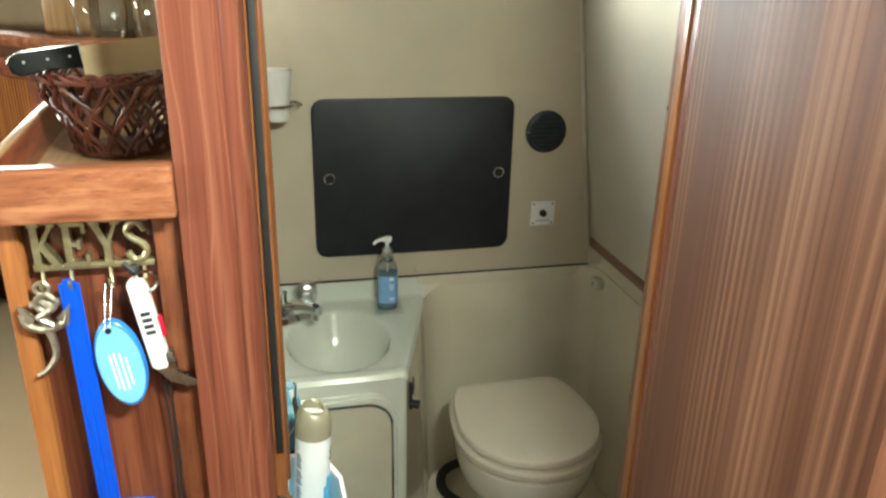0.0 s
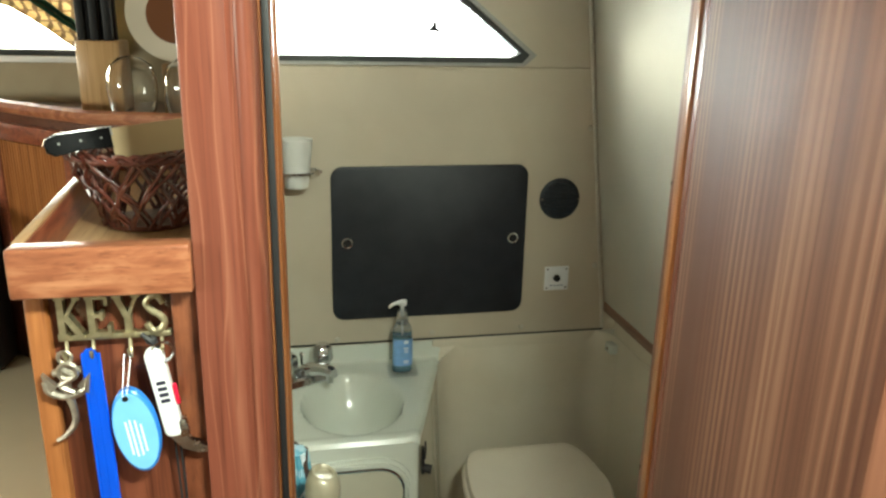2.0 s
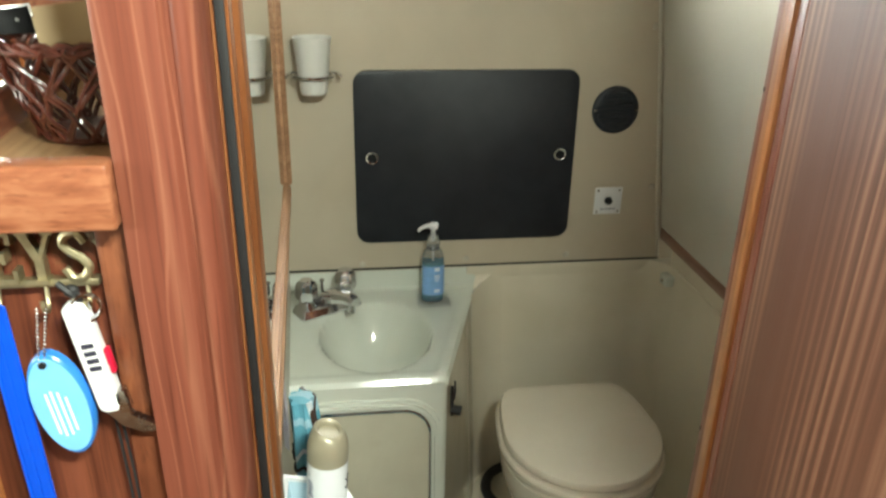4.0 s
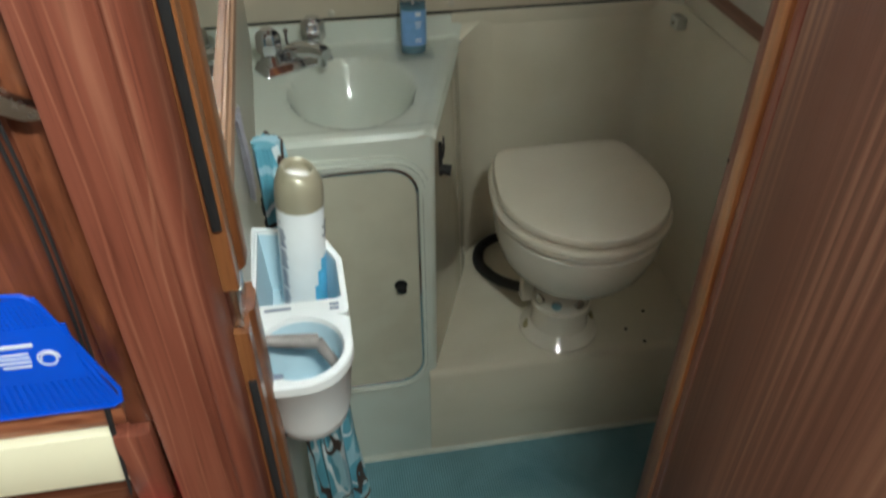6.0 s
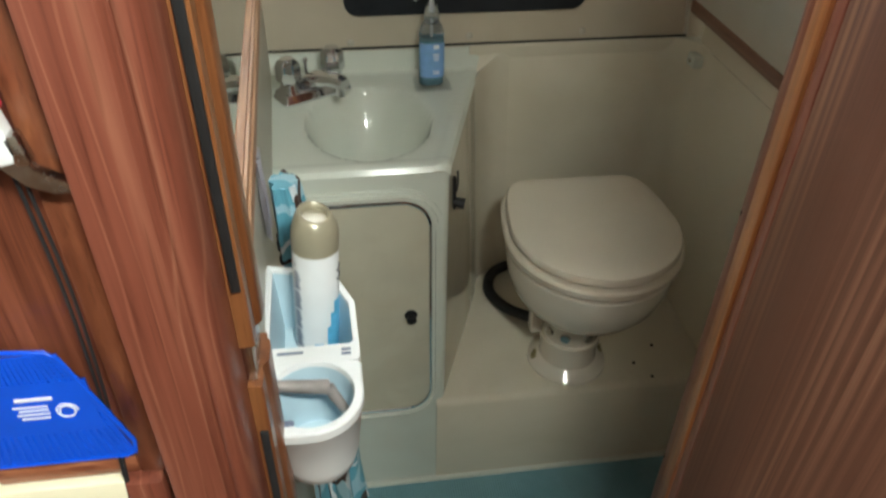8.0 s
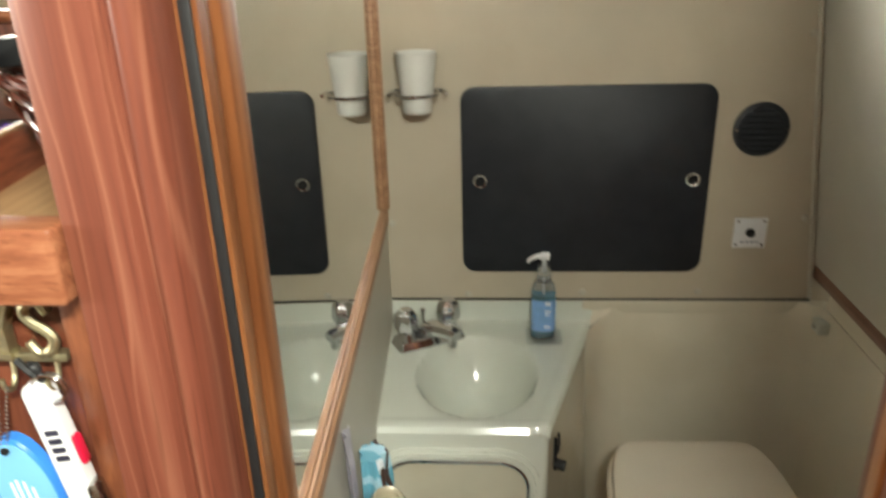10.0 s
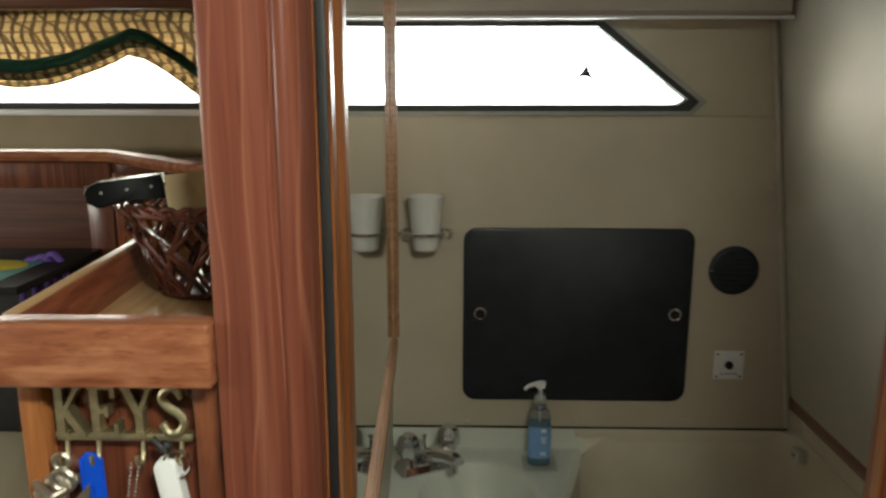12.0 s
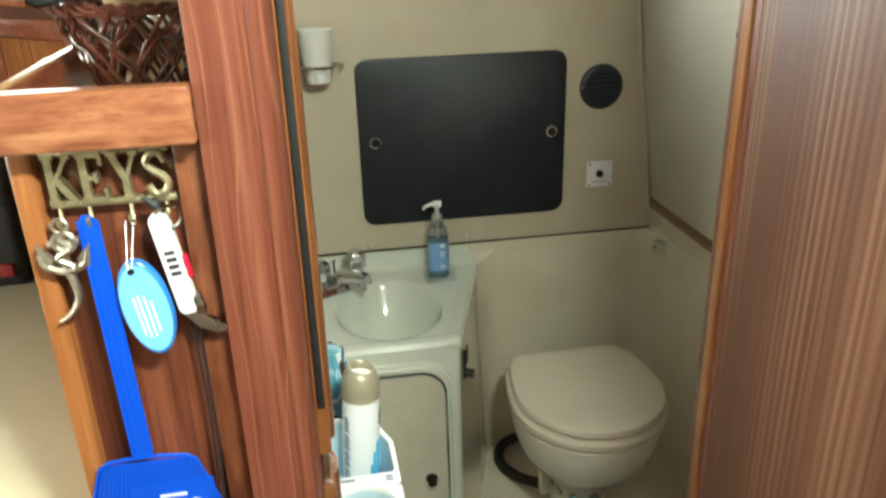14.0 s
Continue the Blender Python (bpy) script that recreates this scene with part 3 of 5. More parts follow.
em.inputs["Color"].default_value = (1.0, 1.0, 0.97, 1)
hz.node_tree.links.new(em.outputs[0], hz.node_tree.nodes["Material Output"].inputs["Surface"])
bm = bmesh.new()
box(bm, -8.6, 14, 9.0, 9.1, -4, 7)
structure("backdrop", bm, hz, "white overexposed haze outside the windows", "backdrop")

# window of the compartment
win = thing("window_1", "long cabin window with pointed end, bright daylight outside", "window", kind="structure")
O = [(-0.172, 1.430), (0.392, 1.431), (0.420, 1.455), (0.226, 1.608), (-0.172, 1.608)]
M1 = [(-0.172, 1.437), (0.388, 1.438), (0.404, 1.4555), (0.221, 1.600), (-0.172, 1.600)]
I1 = [(-0.172, 1.4485), (0.366, 1.4495), (0.384, 1.459), (0.209, 1.592), (-0.172, 1.592)]
bm = bmesh.new()
frame_ring(bm, O, M1, "y", -0.010, -0.0015)
part("window_frame", bm, GREY_AL, win)
bm = bmesh.new()
frame_ring(bm, M1, I1, "y", -0.007, 0.028)
part("gasket", bm, GASKET, win, "weathered black rubber gasket")
bm = bmesh.new()
prism(bm, I1, "y", 0.020, 0.024)
pane = part("pane", bm, GLASS, win)
pane.visible_shadow = False
win2 = thing("window_2", "galley window above the sill, bright daylight outside", "window", kind="structure")
bm = bmesh.new()
box(bm, -1.72, -0.45, -0.012, -0.001, 1.428, 1.440, 0.002)
part("window_sill", bm, WHITE_PL, win2, "dusty white ledge under the window")
bm = bmesh.new()
box(bm, -1.70, -0.46, -0.010, 0.02, 1.441, 1.452, 0.002)
part("window_frame", bm, GASKET, win2)
bm = bmesh.new()
box(bm, -1.70, -0.46, 0.022, 0.026, 1.4525, 1.6015)
p2 = part("pane", bm, GLASS, win2)
p2.visible_shadow = False

bm = bmesh.new()
for a in (85, 205, 325):
    c, d = math.cos(radians(a)), math.sin(radians(a))
    prism(bm, [(0.194 + 0.021 * c, 1.508 + 0.021 * d), (0.194 - 0.006 * d, 1.508 + 0.006 * c), (0.194 + 0.006 * d, 1.508 - 0.006 * c)], "y", 0.006, 0.0195)
cyl(bm, (0.194, 0.0195, 1.508), (0.194, 0.003, 1.508), 0.007, 0.005, 14)
tagged(part("suction_hook", bm, PLASTIC_K, None, "small three-armed grey clip stuck on the window pane"), "", "clip")

# ---------------------------------------------------------------- compartment: vanity


def vanity_right(y, z):
    """Starboard edge of the sink moulding."""
    top = 0.112 + (y + 0.36) * 0.30
    foot = 0.106 + (y + 0.395) * 0.40
    k = (0.745 - z) / 0.745
    return top + (foot - top) * k


vanity = thing("vanity_unit", "glossy off-white moulded sink unit with a rounded locker", "vanity")
bm = bmesh.new()
NX, NY = 54, 60
grid = []
for j in range(NY + 1):
    y = -0.362 + 0.362 * j / NY
    row = []
    for i in range(NX + 1):
        x0, x1 = left_wall_x(y) - 0.002, vanity_right(y, 0.745)
        x = x0 + (x1 - x0) * i / NX
        d = math.hypot((x + 0.006) / 0.108, (y + 0.192) / 0.132)
        z = 0.745
        if d < 1.12:
            k = max(0.0, 1.0 - d) if d < 1 else 0
            z -= 0.115 * (1 - (1 - min(1, k * 1.25)) ** 2.2)
            z -= 0.004 * max(0.0, 1 - abs(d - 1) / 0.12) * (1 if d < 1 else 0.6)
        if y > -0.0065:
            z = max(z, 0.745 + 0.043 * (y + 0.0065) / 0.0065)
        for gap in (y + 0.362, x1 - x):
            if gap < 0.008:
                z -= 0.008 - math.sqrt(max(0, 0.008 ** 2 - (0.008 - gap) ** 2))
            elif gap < 0.030:
                z += 0.0022 * math.sin(math.pi * (gap - 0.008) / 0.022)
        row.append(bm.verts.new((x, y, z)))
    grid.append(row)
for j in range(NY):
    for i in range(NX):
        bm.faces.new((grid[j][i], grid[j][i + 1], grid[j + 1][i + 1], grid[j + 1][i]))
part("sink_deck", bm, GEL_COOL, vanity, "glossy sink top with an oval basin, cool light tint in its colour")

bm = bmesh.new()
rows = []
for k in range(13):
    z = 0.737 - 0.743 * k / 12
    yf = -0.362 - 0.038 * (0.737 - z) / 0.737
    xr = vanity_right(yf, z)
    ring = [(left_wall_x(yf), yf, z), (xr - 0.012, yf, z)]
    for a in (20, 45, 70):
        ring.append((xr - 0.012 + 0.012 * math.sin(radians(a)), yf + 0.012 - 0.012 * math.cos(radians(a)), z))
    ring += [(xr, yf + 0.012, z), (vanity_right(-0.20, z), -0.20, z), (vanity_right(-0.085, z), -0.085, z)]
    for n, a in enumerate((15, 30, 45, 60, 75, 90)):
        up = (0.050 * ((n + 1) / 6) ** 2) if k == 0 else 0.0
        ring.append((vanity_right(-0.085, z) + 0.085 * (1 - math.cos(radians(a))), -0.085 + 0.0845 * math.sin(radians(a)), z + up))
    rows.append(ring)
rings(bm, [r[:6] for r in rows], cap=False, close=False)
part("body", bm, GEL_COOL, vanity)
# side takes the warm-lit tone of the gelcoat, the front the cool-lit one
bm = bmesh.new()
rings(bm, [r[5:] for r in rows], cap=False, close=False)
# shelf that joins the cove to the sink top
cove = [Vector(p) for p in rows[0][7:]]
edge = [Vector((vanity_right(p.y, 0.745) - 0.002, p.y, 0.738 + 0.040 * max(0.0, 1 + p.y / 0.0065))) for p in cove]
rings(bm, [[tuple(p) for p in cove], [tuple(p) for p in edge]], cap=False, close=False)
part("side", bm, GEL, vanity, "side sweeping into the wall, warm light tint in its colour")


def front_y(z):
    return -0.362 - 0.038 * (0.731 - z) / 0.731


def on_front(bm):
    """Lays a mesh built at y = 0 (outwards negative) on the sloping front."""
    for v in bm.verts:
        v.co.y += front_y(v.co.z)


bm = bmesh.new()
frame_ring(bm, rrect(-0.175, 0.099, 0.204, 0.711, 0.068), rrect(-0.155, 0.080, 0.224, 0.690, 0.050), "y", -0.013, 0.004)
bmesh.ops.bevel(bm, geom=[e for e in bm.edges if abs(e.verts[0].co.y + 0.013) < 1e-6 and abs(e.verts[1].co.y + 0.013) < 1e-6 and (e.verts[0].co - e.verts[1].co).length > 1e-5], offset=0.007, segments=4, affect="EDGES")
on_front(bm)
part("locker_surround", bm, GEL_COOL, vanity)
bm = bmesh.new()
prism(bm, rrect(-0.153, 0.078, 0.226, 0.688, 0.048), "y", -0.0045, 0.0)
on_front(bm)
ldoor = part("locker_door", bm, GEL_DOOR, vanity, "flat cream laminate locker door with stained edge")
bm = bmesh.new()
tube(bm, [(p[0], -0.0055, p[1]) for p in rrect(-0.154, 0.079, 0.225, 0.689, 0.049, 8)], 0.0030, 8, closed=True)
on_front(bm)
part("edge_trim", bm, CHROME, ldoor, "thin metal edging")
bm = bmesh.new()
lathe(bm, [(0.010, 0.0), (0.0115, 0.003), (0.010, 0.005), (0.006, 0.006), (0.006, 0.010), (0.0085, 0.013), (0.0085, 0.018), (0.006, 0.020)], m=Matrix.Translation((0.044, front_y(0.458) - 0.004, 0.458)) @ pose(0, 0, 0, 90), seg=20)
part("knob", bm, PLASTIC_K, ldoor, "round black locker knob")

# latch on the side of the sink unit
bm = bmesh.new()
lx, ly = vanity_right(-0.322, 0.66), -0.322
box(bm, lx - 0.002, lx + 0.003, ly - 0.005, ly + 0.005, 0.640, 0.700, 0.0012)
part("latch_plate", bm, PLASTIC_K, vanity)
bm = bmesh.new()
cyl(bm, (lx, ly, 0.652), (lx + 0.017, ly - 0.006, 0.650), 0.0080, 0.0092)
part("latch_knob", bm, RUBBER, vanity)
bm = bmesh.new()
tube(bm, [(lx + 0.004, ly, 0.672), (lx + 0.006, ly, 0.690), (lx + 0.005, ly, 0.712)], 0.0018, 6)
part("latch_lever", bm, PLASTIC_K, vanity)

# basin drain
bm = bmesh.new()
lathe(bm, [(0.016, 0.0), (0.017, 0.002), (0.012, 0.003), (0.010, 0.001)], (-0.012, -0.198, 0.6305))
part("drain", bm, CHROME, vanity, "chrome basin drain")

# ---------------------------------------------------------------- faucet
faucet = thing("faucet", "chrome two-handle faucet set across the sink corner", "faucet")
ax = Vector((0.074, 0.040, 0)).normalized()
sp = Vector((0.74, -0.67, 0)).normalized()
mid = Vector((-0.100, -0.088, 0.745))
turn_f = math.degrees(math.atan2(ax.y, ax.x))
bm = bmesh.new()
vs = box(bm, -0.068, 0.068, -0.027, 0.026, 0, 0.022, 0.007, 3)
for v in bm.verts:
    if v.co.z > 0.010:
        v.co.y *= 0.86
        v.co.x *= 0.95
place(bm.verts, Matrix.Translation(mid) @ pose(0, 0, 0, 0, 0, turn_f))
part("base_plate", bm, CHROME, faucet)
for sgn in (-1, 1):
    hpos = mid + ax * 0.044 * sgn
    bm = bmesh.new()
    lathe(bm, [(0.022, 0.014), (0.021, 0.022), (0.0165, 0.030), (0.0155, 0.036), (0.0195, 0.041), (0.0205, 0.048), (0.0195, 0.068), (0.0165, 0.076), (0.0120, 0.079), (0.0115, 0.081), (0.003, 0.0825)], hpos, 24)
    for v in bm.verts:
        r = (v.co - hpos)
        if 0.040 < r.z < 0.077:
            a = math.atan2(r.y, r.x)
            k = 1 + 0.09 * math.cos(6 * a)
            v.co.x, v.co.y = hpos.x + r.x * k, hpos.y + r.y * k
    part("handle", bm, CHROME, faucet, "faceted chrome knob")
bm = bmesh.new()
side = Vector((-sp.y, sp.x, 0))
loops = []
for d, h, hw, th in ((-0.022, 0.018, 0.020, 0.010), (-0.012, 0.026, 0.023, 0.015), (0.008, 0.033, 0.023, 0.016), (0.030, 0.040, 0.020, 0.013), (0.052, 0.044, 0.0165, 0.011), (0.070, 0.044, 0.0145, 0.010), (0.078, 0.042, 0.0125, 0.008)):
    c0 = mid + sp * d + Vector((0, 0, h))
    loops.append([c0 + side * (hw * math.copysign(abs(math.cos(a)) ** 0.7, math.cos(a))) + Vector((0, 0, th * math.copysign(abs(math.sin(a)) ** 0.7, math.sin(a)))) for a in (2 * math.pi * k / 20 for k in range(20))])
rings(bm, loops)
part("spout", bm, CHROME, faucet)
bm = bmesh.new()
tip = mid + sp * 0.066 + Vector((0, 0, 0.040))
cyl(bm, tip, tip - Vector((0, 0, 0.022)), 0.0095, 0.0085, 16)
part("aerator", bm, CHROME, faucet)
bm = bmesh.new()
cyl(bm, mid - sp * 0.012 + Vector((0, 0, 0.03)), mid - sp * 0.012 + Vector((0, 0, 0.062)), 0.0028, seg=8)
ball(bm, mid - sp * 0.012 + Vector((0, 0, 0.064)), 0.005)
part("lift_rod", bm, CHROME, faucet)

# ---------------------------------------------------------------- soap bottle
soap = thing("soap_bottle", "clear pump bottle of blue hand soap on the sink corner", "soap bottle")
bx, by, bz = 0.118, -0.066, 0.7466


def squircle(cx, cy, rx, ry, z, n=24, p=2.6):
    out = []
    for i in range(n):
        a = 2 * math.pi * i / n
        c, s = math.cos(a), math.sin(a)
        out.append((cx + rx * math.copysign(abs(c) ** (2 / p), c), cy + ry * math.copysign(abs(s) ** (2 / p), s), z))
    return out


bm = bmesh.new()
rings(bm, [squircle(bx, by, rx, ry, bz + h) for rx, ry, h in ((0.019, 0.013, 0), (0.0225, 0.0155, 0.003), (0.023, 0.016, 0.05), (0.0225, 0.0155, 0.098), (0.019, 0.013, 0.112), (0.012, 0.011, 0.121), (0.011, 0.011, 0.124))])
part("bottle", bm, CLEAR_PL, soap)
bm = bmesh.new()
rings(bm, [squircle(bx, by, rx, ry, bz + h) for rx, ry, h in ((0.018, 0.012, 0.002), (0.0208, 0.0138, 0.004), (0.0213, 0.0143, 0.05), (0.0208, 0.0138, 0.092))])
part("soap", bm, SOAP, soap, "blue liquid soap")
bm = bmesh.new()
rings(bm, [[(p[0], p[1], p[2]) for p in squircle(bx + 0.0005, by - 0.0006, 0.0232, 0.0162, bz + h)][13:24] for h in (0.018, 0.084)], cap=False, close=False)
label = part("label", bm, SOAP_LABEL, soap, "blue printed label")
for k, (w, h, z) in enumerate(((0.010, 0.007, 0.074), (0.012, 0.002, 0.062), (0.010, 0.002, 0.057), (0.009, 0.002, 0.052), (0.011, 0.002, 0.030), (0.011, 0.002, 0.026))):
    bm = bmesh.new()
    box(bm, bx + 0.007 - w / 2, bx + 0.007 + w / 2, by - 0.0178, by - 0.0168, bz + z, bz + z + h)
    part("printed_bar", bm, PRINT_WHITE, label)
bm = bmesh.new()
lathe(bm, [(0.0140, 0.118), (0.0138, 0.130), (0.0118, 0.146), (0.0100, 0.149), (0.005, 0.150), (0.0042, 0.156)], (bx, by, bz), 20)
part("collar", bm, CLEAR_PL, soap)
bm = bmesh.new()
lathe(bm, [(0.0040, 0.136), (0.0040, 0.160), (0.0095, 0.162), (0.0100, 0.170), (0.007, 0.173)], (bx, by, bz), 16)
pts = curve_pts([(bx + 0.008, by + 0.002, bz + 0.1690), (bx - 0.006, by - 0.004, bz + 0.1705), (bx - 0.020, by - 0.010, bz + 0.1695), (bx - 0.029, by - 0.014, bz + 0.1660), (bx - 0.031, by - 0.015, bz + 0.1615)], 5)
tube(bm, pts, [0.0056 - 0.0028 * k / (len(pts) - 1) for k in range(len(pts))], 10)
part("pump", bm, WHITE_PL, soap, "white pump head")
bm = bmesh.new()
cyl(bm, (bx, by, bz + 0.006), (bx, by, bz + 0.122), 0.002, seg=8)
part("dip_tube", bm, WHITE_PL, soap)

bm = bmesh.new()
prism(bm, rrect(bx - 0.032, bx + 0.036, by - 0.030, by + 0.030, 0.006, 4), "z", 0.7440, 0.7465, 0.0008)
tagged(part("soap_dish", bm, CLEAR_PL, None, "thin clear plastic dish under the soap bottle"), "", "soap dish")

# ---------------------------------------------------------------- black hatch panel and wall fittings
hatch = thing("hatch_panel", "large black acrylic sliding hatch with rounded corners", "hatch")
bm = bmesh.new()
o = rrect(-0.034, 0.415, 0.858, 1.214, 0.026, 6)
prism(bm, o, "y", -0.0125, -0.005, 0.0015)
part("panel", bm, ACRYLIC, hatch)
for kx, kz in ((0.0, 1.0415), (0.3845, 1.042)):
    bm = bmesh.new()
    prof = [(0.0125, 0.0), (0.013, 0.0025), (0.0115, 0.004), (0.0095, 0.003), (0.0090, 0.0005)]
    lathe(bm, prof, m=Matrix.Translation((kx, -0.0125, kz)) @ pose(0, 0, 0, 90), seg=24, cap=False)
    ring = part("finger_pull", bm, CHROME, hatch, "round chrome finger pull")
    bm = bmesh.new()
    cyl(bm, (kx, -0.0128, kz), (kx, -0.0140, kz), 0.0093, seg=20)
    part("centre", bm, PLASTIC_K, ring)

vent = thing("vent_cover", "round dark plastic vent cover on the vinyl wall", "vent")
bm = bmesh.new()
lathe(bm, [(0.049, 0.0), (0.0485, 0.003), (0.045, 0.006), (0.040, 0.007), (0.039, 0.004), (0.001, 0.004)], m=Matrix.Translation((0.4957, -0.005, 1.131)) @ pose(0, 0, 0, 90), seg=40)
part("rim", bm, VENT_K, vent)
for k in range(7):
    bm = bmesh.new()
    z = 1.131 + (k - 3) * 0.0105
    hw = math.sqrt(0.038 ** 2 - (z - 1.131) ** 2)
    vs = box(bm, 0.4957 - hw, 0.4957 + hw, -0.013, -0.009, z - 0.003, z + 0.003, 0.0008, 1)
    part("slat", bm, VENT_K, vent)
for sx in (-1, 1):
    bm = bmesh.new()
    cyl(bm, (0.4957 + 0.0435 * sx, -0.010, 1.131), (0.4957 + 0.0435 * sx, -0.0125, 1.131), 0.003, 0.0022, 10)
    part("screw", bm, STEEL, vent)

sock = thing("switch_plate", "square white switch plate with a black knob", "switch")
bm = bmesh.new()
box(bm, 0.471, 0.531, -0.0085, -0.005, 0.905, 0.965, 0.0012)
part("plate", bm, WHITE_PL, sock)
bm = bmesh.new()
cyl(bm, (0.501, -0.0085, 0.936), (0.501, -0.0150, 0.936), 0.0085, 0.0075, 18)
cyl(bm, (0.501, -0.0150, 0.936), (0.501, -0.0190, 0.936), 0.004, 0.003, 12)
part("knob", bm, PLASTIC_K, sock, "black turning knob")
for sx in (-1, 1):
    for sz in (-1, 1):
        bm = bmesh.new()
        cyl(bm, (0.501 + sx * 0.0235, -0.0085, 0.935 + sz * 0.0235), (0.501 + sx * 0.0235, -0.0100, 0.935 + sz * 0.0235), 0.0028, 0.002, 10)
        part("screw", bm, STEEL, sock)
for k in range(4):
    bm = bmesh.new()
    box(bm, 0.485 + k * 0.009, 0.491 + k * 0.009, -0.0092, -0.0085, 0.916, 0.9185)
    part("printed_bar", bm, PRINT_GREY, sock)

for sx, sz in ((0.560, 1.295), (0.597, 0.964), (-0.168, 0.956), (-0.025, 0.806), (0.198, 0.811), (0.419, 0.812)):
    bm = bmesh.new()
    lathe(bm, [(0.0068, 0.0), (0.0066, 0.0018), (0.0045, 0.0032), (0.001, 0.0036)], m=Matrix.Translation((sx, -0.005, sz)) @ pose(0, 0, 0, 90), seg=14)
    tagged(part("screw_cap", bm, VINYL_R, None, "small cream screw cap on the vinyl panel"), "", "screw cap", "screw caps on the panel")
bm = bmesh.new()
box(bm, 0.628, 0.649, -0.070, -0.038, 0.752, 0.776, 0.003)
cl = part("wall_clip", bm, GEL_COOL, None, "small cream clip screwed to the liner corner")
tagged(cl, "", "clip")
bm = bmesh.new()
cyl(bm, (0.629, -0.054, 0.764), (0.6265, -0.055, 0.764), 0.0045, 0.004, 10)
part("screw", bm, STEEL, cl)

# tumbler in its chrome ring
tumbler = thing("tumbler", "white plastic tumbler standing in a chrome wall ring", "cup")
bm = bmesh.new()
lathe(bm, [(0.0225, 1.180), (0.0245, 1.182), (0.0345, 1.278), (0.0355, 1.282), (0.0335, 1.282), (0.0235, 1.186), (0.001, 1.185)], (-0.106, -0.052, 0), 30)
part("cup", bm, CUP_PL, tumbler)
holder = thing("tumbler_holder", "chrome wire tumbler ring fixed to the wall", "holder")
bm = bmesh.new()
tube(bm, [(-0.106 + 0.036 * math.cos(2 * math.pi * k / 28), -0.052 + 0.036 * math.sin(2 * math.pi * k / 28), 1.213) for k in range(28)], 0.0032, 8, closed=True)
part("ring", bm, CHROME, holder)
bm = bmesh.new()
tube(bm, curve_pts([(-0.156, -0.052, 1.210), (-0.150, -0.014, 1.210), (-0.106, -0.0085, 1.210), (-0.062, -0.014, 1.210), (-0.056, -0.052, 1.212)], 5), 0.0034, 8)
part("arm", bm, CHROME, holder)
bm = bmesh.new()
box(bm, -0.118, -0.094, -0.0125, -0.005, 1.198, 1.226, 0.003)
part("wall_plate", bm, CHROME, holder)

# ---------------------------------------------------------------- mirror
mirror = thing("wall_mirror", "wood-framed mirror fixed to the bulkhead beside the sink", "mirror")


def on_mirror(bm):
    for v in bm.verts:
        v.co.x += -0.165 - 0.038 * v.co.y


bm = bmesh.new()
box(bm, -0.006, 0.0, -0.8955, -0.185, 1.045, 1.70)
on_mirror(bm)
part("glass", bm, MIRROR_M, mirror)
bm = bmesh.new()
prism(bm, [(-0.004, 1.018), (0.0065, 1.020), (0.0065, 1.036), (0.0045, 1.038), (0.0040, 1.045), (0.0015, 1.046), (0.0015, 1.052), (-0.004, 1.052)], "y", -0.8960, -0.160)
for v in bm.verts:
    v.co.x += -0.1585 - 0.040 * (v.co.y + 0.16)
part("bottom_rail", bm, W_MIRROR, mirror)
bm = bmesh.new()
prism(bm, [(-0.006, -0.158), (0.010, -0.158), (0.010, -0.174), (0.005, -0.180), (0.002, -0.186), (-0.006, -0.186)], "z", 1.046, 1.715)
on_mirror(bm)
part("side_rail", bm, W_MIRROR, mirror)

# ---------------------------------------------------------------- toilet
toilet = thing("toilet", "compact cream marine toilet with its lid closed", "toilet")
TX = 0.374


def seat_outline(z, grow=0.0, n=44):
    out = []
    for i in range(n):
        a = 2 * math.pi * i / n
        c, s = math.cos(a), math.sin(a)
        x = (0.148 + grow) * c
        y = -0.335 + (0.156 + grow) * s
        if s > 0:
            x = math.copysign(abs(c) ** 0.32, c) * (0.148 + grow - 0.034 * s)
            y = -0.335 + (0.149 + grow) * (1 - (1 - s) ** 2.6) ** 0.85
        out.append((TX + x, y, z))
    return out


def loop_scale(lp, k, cx=TX, cy=-0.32):
    return [(cx + (p[0] - cx) * k, cy + (p[1] - cy) * k, p[2]) for p in lp]


bm = bmesh.new()
rings(bm, [seat_outline(0.5800, -0.018), seat_outline(0.5815, -0.002), seat_outline(0.5835, 0.003), seat_outline(0.590, 0.003), seat_outline(0.5955, 0.0), seat_outline(0.5975, -0.008), seat_outline(0.5985, -0.03), loop_scale(seat_outline(0.5992), 0.4)])
part("lid", bm, SEAT_W, toilet)
bm = bmesh.new()
rings(bm, [seat_outline(0.5500, -0.016), seat_outline(0.5545, -0.016), seat_outline(0.5555, 0.000), seat_outline(0.558, 0.0085), seat_outline(0.569, 0.0095), seat_outline(0.5735, 0.0065), seat_outline(0.5760, -0.004), seat_outline(0.5770, -0.014), seat_outline(0.5799, -0.018)])
part("seat", bm, SEAT_W, toilet)
bm = bmesh.new()
prof = ((0.5502, 0.90, -0.000), (0.5478, 1.02, 0), (0.544, 1.045, 0), (0.520, 1.03, 0), (0.500, 1.0, 0), (0.470, 0.93, 0), (0.440, 0.82, 0.004), (0.415, 0.68, 0.008), (0.398, 0.54, 0.012), (0.388, 0.44, 0.014))
loops = []
